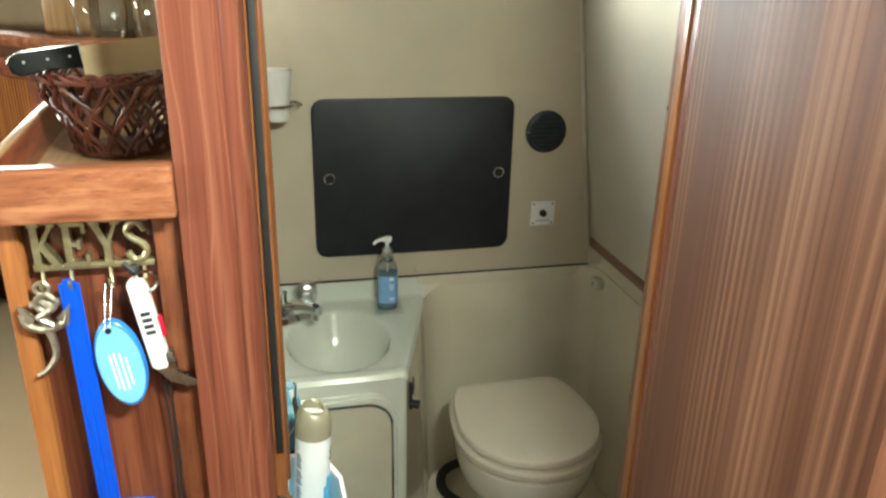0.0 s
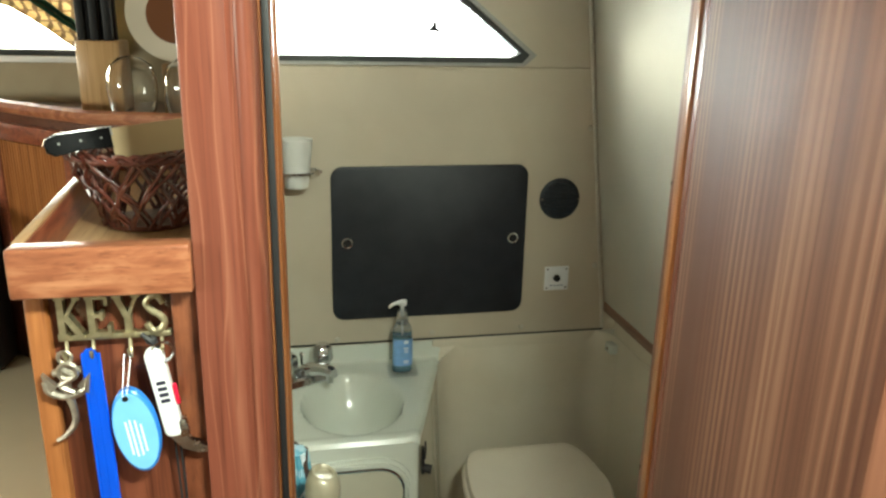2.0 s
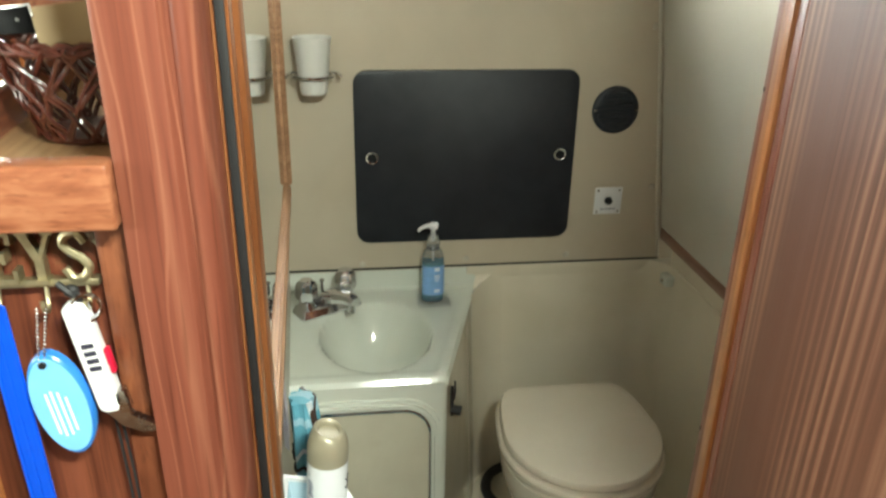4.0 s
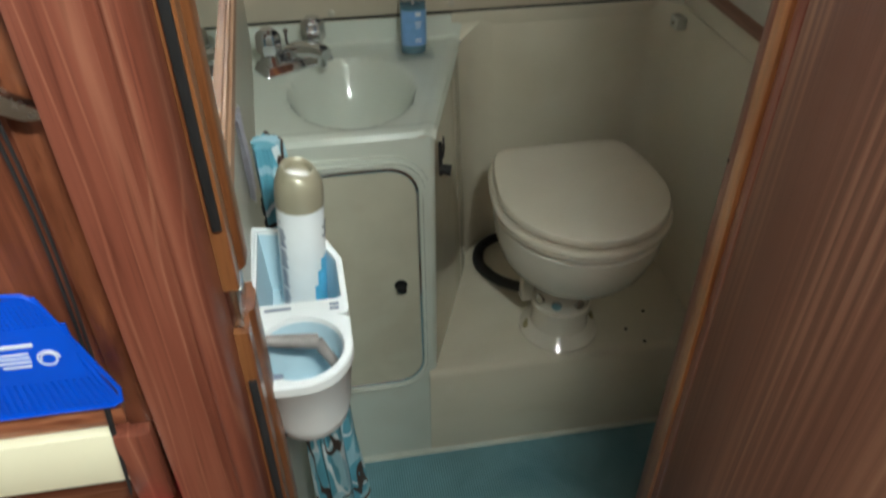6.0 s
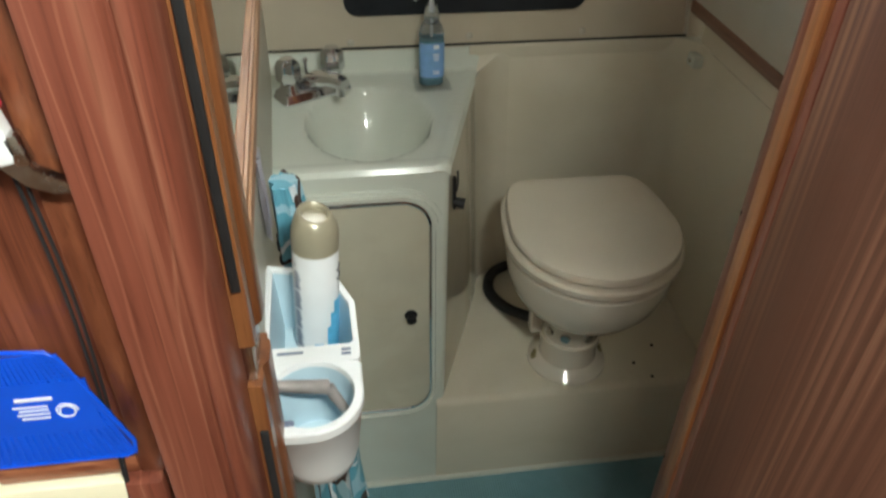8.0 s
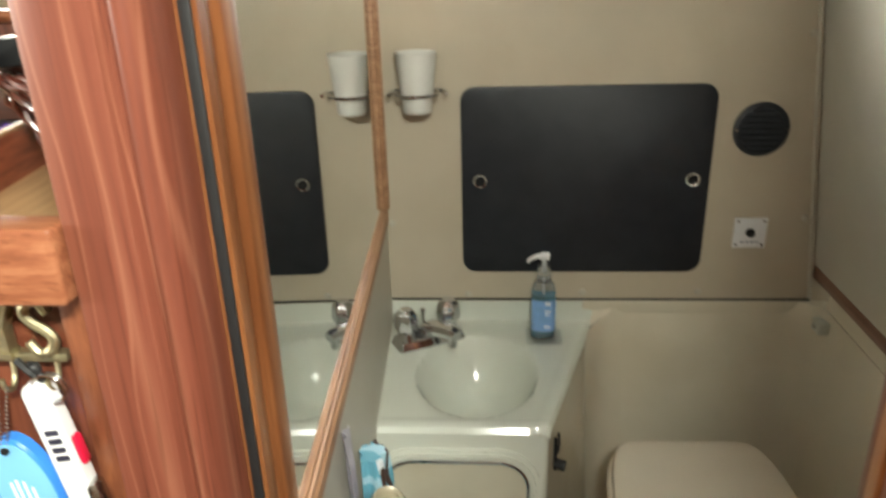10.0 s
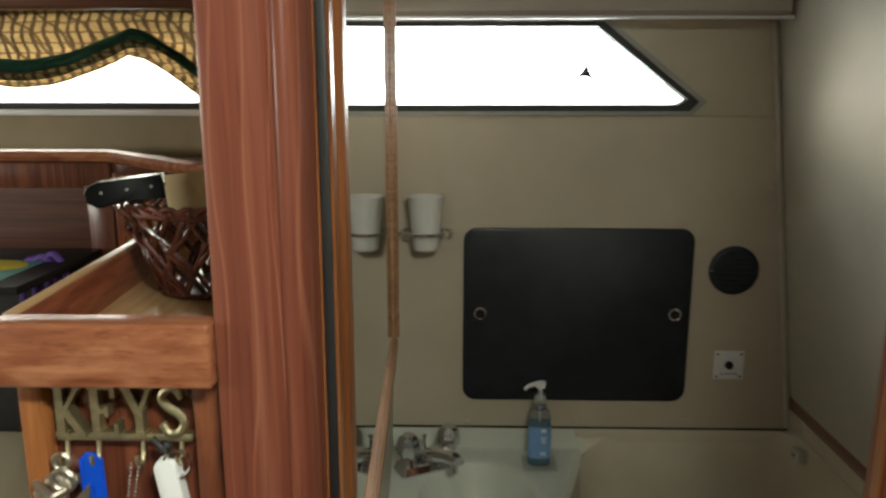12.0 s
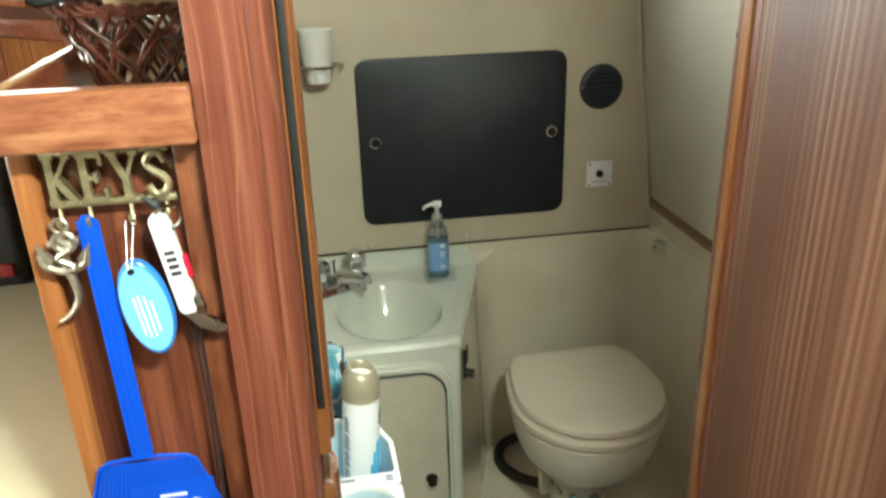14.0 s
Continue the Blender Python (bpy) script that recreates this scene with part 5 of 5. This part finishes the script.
lathe(bm, [(0.0125, 0.0445), (0.001, 0.0445)], m=cm, seg=26)
red = part("cup", bm, RED_PL, cord)
bm = bmesh.new()
tube(bm, [cm @ Vector((0.0178 * math.cos(2 * math.pi * k / 26), 0.0178 * math.sin(2 * math.pi * k / 26), 0.0005)) for k in range(26)], 0.0014, 6, closed=True)
part("rim", bm, PRINT_WHITE, red, "white rolled rim")
bm = bmesh.new()
lathe(bm, [(0.0162, 0.003), (0.0108, 0.043), (0.001, 0.0435)], m=cm, seg=26, cap=False)
part("inside", bm, WHITE_PL, red, "white inside")
bm = bmesh.new()
tube(bm, [(-0.2335 + 0.005 * math.cos(2 * math.pi * k / 14), -0.996, 0.799 + 0.005 * math.sin(2 * math.pi * k / 14)) for k in range(14)], 0.0007, 5, closed=True)
part("ring", bm, CHROME, cord)

# ---------------------------------------------------------------- basket with knife on the tray
basket = thing("basket", "red-brown woven wicker basket on the wooden tray", "basket")
bc = Vector((-0.268, -0.775, 1.2985))
BRX, BRY, BH = 0.078, 0.070, 0.078


def weave(a, h):
    k = 0.60 + 0.40 * h
    return Vector((bc.x + BRX * k * math.cos(a), bc.y + BRY * k * math.sin(a), bc.z + 0.004 + BH * h))


bm = bmesh.new()
rnd = random.Random(4)
lean = [rnd.uniform(-1, 1) for _ in range(30)]
for k in range(26):
    a0 = 2 * math.pi * (k // 2 + 0.30 * (k % 2)) / 13
    for s_ in (1, -1):
        pts = []
        for j in range(9):
            h = j / 8
            wob = 1 + (0.045 * math.sin(j * 2.3 + k) + 0.03 * math.sin(k * 5.1 + j * 0.7)) * s_
            q = weave(a0 + 0.05 * lean[k] + s_ * h * (0.85 + 0.25 * lean[(k * 7 + (s_ > 0)) % 30]), h)
            pts.append(Vector((bc.x + (q.x - bc.x) * wob, bc.y + (q.y - bc.y) * wob, q.z)))
        tube(bm, pts, 0.0019 + 0.0008 * abs(lean[k]), 6)
part("weave", bm, WICKER, basket, "crossed wicker strands")
bm = bmesh.new()
for tw in range(3):
    tube(bm, [weave(2 * math.pi * k / 60, 1.0) + Vector((0.003 * math.cos(k * 1.05 + tw * 2.1), 0, 0.004 * math.sin(k * 1.05 + tw * 2.1))) for k in range(60)], 0.0026, 6, closed=True)
part("rim", bm, WICKER, basket)
bm = bmesh.new()
rings(bm, [[weave(2 * math.pi * k / 30, 0.0) + Vector((0, 0, -0.003)) for k in range(30)], [weave(2 * math.pi * k / 30, 0.0) + Vector((0, 0, 0.002)) for k in range(30)]])
part("bottom", bm, WICKER, basket)

knife = thing("bread_knife", "large knife with riveted black handle lying across the basket", "knife")
KM = Matrix.Translation((-0.350, -0.840, 1.392)) @ Matrix.Rotation(radians(-6), 4, "Y") @ Matrix.Rotation(radians(20), 4, "Z") @ Matrix.Rotation(radians(-8), 4, "X")
bm = bmesh.new()
hp = [(0.0, 0.004), (0.003, 0.009), (0.012, 0.012), (0.062, 0.0125), (0.062, -0.008), (0.030, -0.006), (0.018, -0.008), (0.008, -0.009), (0.001, -0.004)]
prism(bm, hp, "y", -0.009, 0.009, 0.003)
place(bm.verts, KM)
part("handle", bm, KNIFE_K, knife)
bm = bmesh.new()
prism(bm, [(-0.0008, 0.004), (0.002, 0.0098), (0.012, 0.0134), (0.064, 0.0139), (0.064, 0.004), (0.01, 0.004)], "y", -0.0062, 0.0062, 0.001)
place(bm.verts, KM)
part("tang", bm, STEEL, knife, "bright steel spine of the handle")
for x in (0.013, 0.033, 0.052):
    bm = bmesh.new()
    cyl(bm, (x, -0.0092, 0.003), (x, 0.0092, 0.003), 0.0013, seg=12)
    place(bm.verts, KM)
    part("rivet", bm, surface("dull_rivet", (0.16, 0.16, 0.15), 0.5, 0.4, vary=0.1), knife)
bm = bmesh.new()
prism(bm, [(0.062, 0.0115), (0.200, 0.0115), (0.225, -0.010), (0.215, -0.022), (0.062, -0.020)], "y", -0.0012, 0.0012)
place(bm.verts, KM)
part("blade", bm, PAPER, knife, "blade in a tan cardboard sleeve")

# ---------------------------------------------------------------- caddy, spray can, curtain
caddy = thing("bath_caddy", "white plastic caddy with pale blue compartments on the bulkhead", "caddy")
CZ0, CZ1 = 0.748, 0.830
bm = bmesh.new()
o = [(-0.146, -0.684), (-0.095, -0.696), (-0.066, -0.720), (-0.052, -0.755), (-0.050, -0.830), (-0.052, -0.838), (-0.1445, -0.838)]
i_ = [(-0.140, -0.692), (-0.097, -0.703), (-0.071, -0.725), (-0.058, -0.757), (-0.056, -0.812), (-0.060, -0.816), (-0.1385, -0.816)]


def taper(lp, z, k):
    cx, cy_ = -0.10, -0.76
    return [(cx + (p[0] - cx) * k, cy_ + (p[1] - cy_) * k, z) for p in lp]


rings(bm, [taper(i_, CZ0 + 0.004, 0.84), taper(i_, CZ1, 1.0), taper(o, CZ1, 1.0), taper(o, CZ1 - 0.006, 1.0), taper(o, CZ0, 0.9)], cap=False)
rings(bm, [taper(o, CZ0, 0.9), taper(o, CZ0 - 0.0005, 0.88)], cap=True)
part("rear_compartment", bm, WHITE_PL, caddy)
bm = bmesh.new()
rings(bm, [taper(i_, CZ0 + 0.0045, 0.835), taper(i_, CZ0 + 0.006, 0.84), taper(i_, CZ1 - 0.004, 0.985)], cap=False)
rings(bm, [taper(i_, CZ0 + 0.0045, 0.835), taper(i_, CZ0 + 0.0050, 0.83)])
part("rear_lining", bm, CADDY_IN, caddy, "pale blue inner face")
bm = bmesh.new()
cc = (-0.097, -0.878)


def ringc(r, z, n=30):
    return [(cc[0] + r * math.cos(2 * math.pi * k / n), cc[1] + r * 1.0 * math.sin(2 * math.pi * k / n), z) for k in range(n)]




def deck_edge(z, k=1.0, n=30):
    """Outline of the caddy's front deck: square towards the wall and the rear, round in front."""
    out = []
    for m in range(n):
        a = 2 * math.pi * m / n
        c, d = math.cos(a), math.sin(a)
        r = 0.0480
        if d > 0:
            r = min(0.0475 / max(abs(c), 1e-6), 0.0398 / max(d, 1e-6))
        elif c < 0:
            r = 0.0480 / (abs(c) ** 4 + abs(d) ** 4) ** 0.25
        out.append((cc[0] + r * k * c, cc[1] + r * k * d, z))
    return out


rings(bm, [ringc(0.033, CZ0 + 0.005), ringc(0.0385, CZ1 - 0.002), ringc(0.0400, CZ1 + 0.001), deck_edge(CZ1 + 0.0012, 0.97), deck_edge(CZ1 - 0.0005), deck_edge(CZ1 - 0.010), deck_edge(CZ1 - 0.012, 0.96), ringc(0.0400, CZ0 + 0.010), ringc(0.036, CZ0 - 0.006), ringc(0.031, CZ0 - 0.012), ringc(0.001, CZ0 - 0.012)], cap=False)
part("front_cup", bm, WHITE_PL, caddy)
bm = bmesh.new()
rings(bm, [ringc(0.0010, CZ0 + 0.006), ringc(0.0325, CZ0 + 0.006), ringc(0.0380, CZ1 - 0.004)], cap=False)
part("cup_lining", bm, CADDY_IN, caddy, "pale blue inner face")
for x0, x1, y0 in ((-0.130, -0.105, -0.8258), (-0.068, -0.059, -0.8255), (-0.068, -0.059, -0.8315)):
    bm = bmesh.new()
    box(bm, x0, x1, y0, y0 + 0.003, CZ1 + 0.0002, CZ1 + 0.0010)
    part("slot", bm, PRINT_GREY, caddy, "narrow drain slot")
bm = bmesh.new()
prism(bm, rrect(-0.138, -0.112, -0.9145, -0.9085, 0.0029, 4), "z", CZ1 + 0.0008, CZ1 + 0.0018)
part("slot", bm, PRINT_GREY, caddy, "oval hand slot")
bm = bmesh.new()
box(bm, -0.1465, -0.1415, -0.925, -0.690, CZ0 + 0.01, CZ1 + 0.002, 0.002)
part("back_plate", bm, WHITE_PL, caddy)
bm = bmesh.new()
tube(bm, [(-0.138, -0.872, CZ1 + 0.010), (-0.118, -0.870, CZ1 + 0.004), (-0.082, -0.866, CZ1 - 0.006)], [0.004, 0.006, 0.0075], 10)
tube(bm, [(-0.082, -0.866, CZ1 - 0.006), (-0.068, -0.874, CZ1 - 0.030)], [0.006, 0.005], 10)
tagged(part("razor", bm, surface("dull_grey_plastic", (0.24, 0.21, 0.20), 0.45, vary=0.2, scale=60), None, "grey disposable razor lying in the caddy cup"), "", "razor")

can = thing("spray_can", "white and blue air freshener can with pearl gold cap", "spray can")
cx_, cy_ = -0.0865, -0.728
CM = Matrix.Translation((cx_ - 0.0095, cy_ - 0.004, CZ0 + 0.0055)) @ Matrix.Rotation(radians(3.5), 4, "Y") @ Matrix.Rotation(radians(-2), 4, "X")
bm = bmesh.new()
lathe(bm, [(0.0225, 0.0), (0.0243, 0.002), (0.0243, 0.132), (0.0236, 0.1345)], m=CM, seg=36)
part("body", bm, CAN_W, can)
bm = bmesh.new()
lathe(bm, [(0.0246, 0.133), (0.0248, 0.146), (0.0243, 0.154), (0.0228, 0.162), (0.0195, 0.170), (0.0165, 0.1745), (0.0150, 0.1750), (0.0130, 0.1735), (0.0120, 0.1690), (0.001, 0.1685)], m=CM, seg=36)
inv = CM.inverted()
for v in bm.verts:
    q = inv @ v.co
    if q.z > 0.160:
        q.z += (q.z - 0.158) * 0.30 * (-q.x * 0.7 + q.y * 0.7) / 0.020
        v.co = CM @ q
part("cap", bm, CAN_GOLD, can, "pearl gold domed cap")


def wrap(bm, a0, a1, z0, z1, r=0.02445, n=6):
    rings(bm, [[CM @ Vector((r * math.cos(radians(a0 + (a1 - a0) * k / n)), r * math.sin(radians(a0 + (a1 - a0) * k / n)), z)) for k in range(n + 1)] for z in (z0, z1)], cap=False, close=False)


for a0, a1, z0, z1 in ((203, 231, 0.010, 0.034), (204, 230, 0.037, 0.060), (203, 231, 0.063, 0.086), (204, 229, 0.089, 0.112), (206, 213, 0.117, 0.129)):
    bm = bmesh.new()
    n = max(3, round((z1 - z0) / 0.0030))
    for k in range(n):
        z = z0 + (z1 - z0) * k / n
        wrap(bm, a0 + (k % 3), a1 - 2 * ((k * 5) % 4), z, z + 0.0021)
    tagged(part("print_block", bm, PRINT_GREY, can, "grey block of print"), "", "", "", "stuff")
bm = bmesh.new()
wrap(bm, 296, 350, 0.004, 0.040)
wrap(bm, 306, 352, 0.040, 0.058)
wrap(bm, 318, 350, 0.058, 0.072)
wrap(bm, 262, 285, 0.010, 0.018)
part("blue_print", bm, PRINT_BLUE, can, "blue drops of print")
bm = bmesh.new()
for k in range(2):
    tube(bm, [CM @ Vector((0.0246 * math.cos(radians(a)), 0.0246 * math.sin(radians(a)), 0.100 + 0.011 * k + 0.004 * math.sin(a * 0.2))) for a in range(330, 352, 3)], 0.0007, 5)
part("dark_print", bm, PRINT_DARK, can)

curtain = thing("shower_curtain", "teal shower curtain with brown and white lines, gathered and hanging", "curtain")
bm = bmesh.new()
loops = []
NT, NA = 46, 60
for j in range(NT):
    t = j / (NT - 1)
    z = 0.888 - 0.712 * t
    pinch = math.exp(-((t - 0.13) / 0.05) ** 2)
    ry = 0.020 + 0.020 * min(1, t * 2.2) - 0.008 * pinch + 0.006 * math.sin(9 * t)
    rx = 0.013 + 0.021 * min(1, t * 1.6) - 0.005 * pinch + 0.003 * math.sin(7 * t + 1)
    cyy = -0.600 + 0.012 * t
    cxx = left_wall_x(cyy) + 0.010 + rx * 1.12 + 0.006 * t
    lp = []
    for i in range(NA):
        a = 2 * math.pi * i / NA
        w = 1 + 0.16 * math.sin(5 * a + 2.6 * t) + 0.10 * math.sin(8 * a - 3.1 * t + 1) + 0.04 * math.sin(17 * a + 5 * t)
        sag = 0.020 * max(0.0, t - 0.7) / 0.3 * math.cos(a - 0.5) + 0.008 * math.sin(3 * a) * t
        lp.append((cxx + rx * w * math.cos(a), cyy + ry * w * math.sin(a), z + sag))
    loops.append(lp)
rings(bm, loops)
part("cloth", bm, CURTAIN, curtain)
bm = bmesh.new()
hem = [Vector(p) for p in loops[-1]]
tube(bm, hem, 0.0032, 6, closed=True)
part("hem", bm, surface("brown_hem", (0.07, 0.045, 0.03), 0.6), curtain, "dark brown hem")
bm = bmesh.new()
lp = loops[6]
c0 = Vector((sum(p[0] for p in lp) / NA, sum(p[1] for p in lp) / NA, lp[0][2]))
tube(bm, [c0 + (Vector(p) - c0) * 1.05 + Vector((0, 0, 0.010 * math.sin(2 * math.pi * k / NA))) for k, p in enumerate(lp)], 0.0028, 6, closed=True)
tube(bm, curve_pts([c0 + Vector((0.012, -0.022, 0.004)), c0 + Vector((0.024, -0.030, 0.012)), c0 + Vector((0.032, -0.024, 0.002)), c0 + Vector((0.028, -0.014, -0.010))], 5), 0.0022, 6)
part("tie", bm, RUBBER, curtain, "dark tie band")
# loose edge of the curtain pressed flat against the bulkhead
bm = bmesh.new()
flap = []
for j in range(10):
    t = j / 9
    y0 = -0.665 + 0.012 * t
    flap.append([(left_wall_x(y0 + 0.050 * u) + 0.006 + 0.004 * math.sin(9 * u + 2 * t), y0 + 0.050 * u * (0.55 + 0.45 * t), 0.955 - 0.115 * t) for u in (k / 8 for k in range(9))])
rings(bm, flap, cap=False, close=False)
bmesh.ops.solidify(bm, geom=bm.faces[:], thickness=0.0015)
part("flap", bm, surface("pale_mauve_cloth", (0.62, 0.60, 0.66), 0.7, vary=0.15, scale=18, stain=(0.33, 0.25, 0.36), stain_amount=0.8, stain_scale=9), curtain, "pale mauve loose edge")
# ---------------------------------------------------------------- galley beyond the tower
gal = thing("galley_locker", "low dark wooden galley locker with fiddle rail and louvred door", "cabinet")
bm = bmesh.new()
prism(bm, [(-1.55, -0.003), (-1.55, -0.125), (-0.66, -0.125), (-0.43, -0.345), (-0.2215, -0.40), (-0.2215, -0.003)], "z", 0.868, 1.352)
part("carcass", bm, W_GALLEY, gal)
bm = bmesh.new()
tube(bm, [(-1.55, -0.125, 1.362), (-0.66, -0.125, 1.362), (-0.43, -0.345, 1.362), (-0.25, -0.395, 1.362)], 0.012, 8)
part("fiddle_rail", bm, W_RAIL, gal, "rounded varnished fiddle rail")
for x0, x1, z0, z1 in ((-1.55, -0.664, 1.305, 1.350), (-0.710, -0.664, 1.03, 1.3045), (-1.20, -1.16, 1.03, 1.3045)):
    bm = bmesh.new()
    box(bm, x0, x1, -0.1315, -0.1252, z0, z1, 0.002)
    part("frame_rail", bm, W_PANEL, gal)
u = Vector((0.23, -0.22, 0)).normalized()
p0 = Vector((-0.655, -0.128, 0))
N_ = Vector((u.y, -u.x, 0))
bm = bmesh.new()
LM = Matrix(((u.x, N_.x, 0, p0.x), (u.y, N_.y, 0, p0.y), (0, 0, 1, 0), (0, 0, 0, 1)))
for a, b, c, d in ((0.02, 0.05, 1.05, 1.335), (0.25, 0.28, 1.05, 1.335), (0.05, 0.25, 1.305, 1.335), (0.05, 0.25, 1.05, 1.08)):
    box(bm, a, b, 0.0, 0.014, c, d, 0.002)
place(bm.verts, LM)
ldoor2 = part("door_frame", bm, W_FIDDLE, gal)
for k in range(24):
    bm = bmesh.new()
    vs = box(bm, 0.052 + k * 0.0083, 0.057 + k * 0.0083, 0.002, 0.010, 1.082, 1.303)
    place(bm.verts, LM)
    part("slat", bm, W_STILE, ldoor2)

block = thing("knife_block", "pale wooden knife block holding black-handled knives", "knife block")
bm = bmesh.new()
box(bm, -0.478, -0.405, -0.185, -0.095, 1.3525, 1.476, 0.004)
part("block", bm, W_BLOCK, block)
for k in range(6):
    bm = bmesh.new()
    kx, ky = -0.468 + 0.022 * (k % 3), -0.165 + 0.035 * (k // 3)
    box(bm, kx - 0.0075, kx + 0.0075, ky - 0.010, ky + 0.010, 1.474, 1.560 + 0.012 * ((k * 7) % 3), 0.004)
    part("knife_handle", bm, PLASTIC_K, block, "black knife handle")


def wine_glass(x, y, z, s=1.0):
    g = thing("wine_glass", "clear upturned stemless wine glass on the locker top", "wine glass", "wine glasses")
    bm = bmesh.new()
    lathe(bm, [(r * s, h * s) for r, h in ((0.030, 0.0), (0.037, 0.022), (0.041, 0.048), (0.0395, 0.070), (0.032, 0.090), (0.018, 0.101), (0.003, 0.104), (0.003, 0.1015), (0.0165, 0.0985), (0.0300, 0.0885), (0.0378, 0.070), (0.0395, 0.048), (0.0355, 0.022), (0.0285, 0.0))], (x, y, z), 30, cap=False)
    part("bowl", bm, GLASS, g)
    return g


wine_glass(-0.370, -0.285, 1.3525)
wine_glass(-0.275, -0.315, 1.3525)

# swagged curtain over the galley window
swag = thing("window_swag", "green swag valance with tan plaid border over the galley window", "curtain")


def swag_sheet(name, top, hem, mat, y0, x0, x1, n=36, label=""):
    bm = bmesh.new()
    loops = []
    for k in range(n + 1):
        t = k / n
        x = x0 + (x1 - x0) * t
        col = []
        for j in range(9):
            h = j / 8
            z = top(x) + (hem(x) - top(x)) * h
            col.append((x, y0 - 0.010 * math.sin(h * 9 + x * 3) - 0.006 * math.sin(x * 60 + h * 2), z))
        loops.append(col)
    rings(bm, loops, cap=False, close=False)
    g = bmesh.ops.solidify(bm, geom=bm.faces[:], thickness=0.0012)
    return part(name, bm, mat, swag, label)


def arc(x):
    """Hem of the swags: they meet at a peak and sag on both sides."""
    if x < -0.64:
        t = (x + 0.64) / -0.44
        return 1.541 - 0.062 * math.sin(min(1, max(0, t)) * math.pi)
    t = (x + 0.64) / 0.13
    return 1.541 - 0.085 * min(1.3, max(0, t)) ** 1.1


swag_sheet("plaid_header", lambda x: 1.625, lambda x: arc(x) + 0.040, PLAID, -0.026, -1.52, -0.44, label="tan plaid ruffle with the shade between its folds in the colour")
swag_sheet("green_swag", lambda x: arc(x) + 0.052, lambda x: arc(x) + (0.014 if x < -0.64 else 0.014 + 0.020 * min(1, (x + 0.64) / 0.05)), GREEN_CLOTH, -0.040, -1.52, -0.44, label="dark green sash")
swag_sheet("plaid_hem", lambda x: arc(x) + 0.042, lambda x: arc(x), PLAID, -0.036, -1.52, -0.44, label="tan plaid hem with the shade between its folds in the colour")

# bag, tablet and strap on the worktop
bag = thing("black_bag", "black nylon bag with a small red tab on the worktop", "bag")
bm = bmesh.new()
box(bm, -1.15, -0.655, -0.215, -0.130, 0.8685, 1.180, 0.020, 4)
for v in bm.verts:
    v.co.x += 0.010 * noise.noise(v.co * 14)
    v.co.y += min(0, 0.012 * noise.noise(v.co * 11 + Vector((3, 1, 2))))
part("body", bm, BAG_K, bag)
bm = bmesh.new()
box(bm, -0.700, -0.675, -0.226, -0.212, 0.895, 0.918, 0.002)
part("tab", bm, BAG_RED, bag, "small red tab")
bm = bmesh.new()
tube(bm, [(-1.10, -0.222, 1.02), (-0.66, -0.222, 1.03)], 0.004, 6)
part("zip", bm, PLASTIC_K, bag, "black zip line")
bm = bmesh.new()
for k in range(3):
    tube(bm, curve_pts([(-0.790 + 0.022 * k, -0.226, 1.10), (-0.775 + 0.022 * k, -0.238, 1.185 + 0.008 * k), (-0.745 + 0.018 * k, -0.236, 1.190), (-0.735 + 0.018 * k, -0.226, 1.085)], 6), 0.006, 8)
part("strap", bm, PURPLE, bag, "looped purple strap")

chart = thing("chart_case", "black case with a yellow and teal chart cover lying flat", "case")
bm = bmesh.new()
box(bm, -1.12, -0.690, -0.400, -0.130, 1.1815, 1.196, 0.004)
part("case", bm, PLASTIC_K, chart)
bm = bmesh.new()
box(bm, -1.08, -0.735, -0.375, -0.235, 1.1962, 1.1975, 0.0005)
cover = part("cover", bm, TEAL, chart, "teal printed cover")
bm = bmesh.new()
lathe(bm, [(0.045, 1.1976), (0.043, 1.1982), (0.001, 1.1984)], (-0.80, -0.278, 0), 28)
for v in bm.verts:
    v.co.x = -0.83 + (v.co.x + 0.80) * 1.9
part("yellow_patch", bm, YELLOW, cover, "yellow printed patch")

plate = thing("serving_plate", "cream-rimmed plate with brown centre standing behind the glasses", "plate")
PM = Matrix.Translation((-0.300, -0.235, 1.520)) @ pose(0, 0, 0, 80, 0, 10)
bm = bmesh.new()
lathe(bm, [(0.045, 0.0), (0.062, 0.004), (0.078, 0.010), (0.079, 0.014), (0.062, 0.010), (0.046, 0.005)], m=PM, seg=36)
part("rim", bm, CERAMIC, plate, "cream glazed rim")
bm = bmesh.new()
cyl(bm, PM @ Vector((0, 0, 0.0045)), PM @ Vector((0, 0, 0.0075)), 0.047, seg=32)
part("centre", bm, surface("brown_glaze", (0.16, 0.06, 0.025), 0.3, vary=0.1), plate, "brown glazed centre")
bm = bmesh.new()
box(bm, -0.325, -0.275, -0.262, -0.222, 1.3522, 1.443, 0.004)
part("stand", bm, W_BLOCK, plate, "small wooden plate stand")
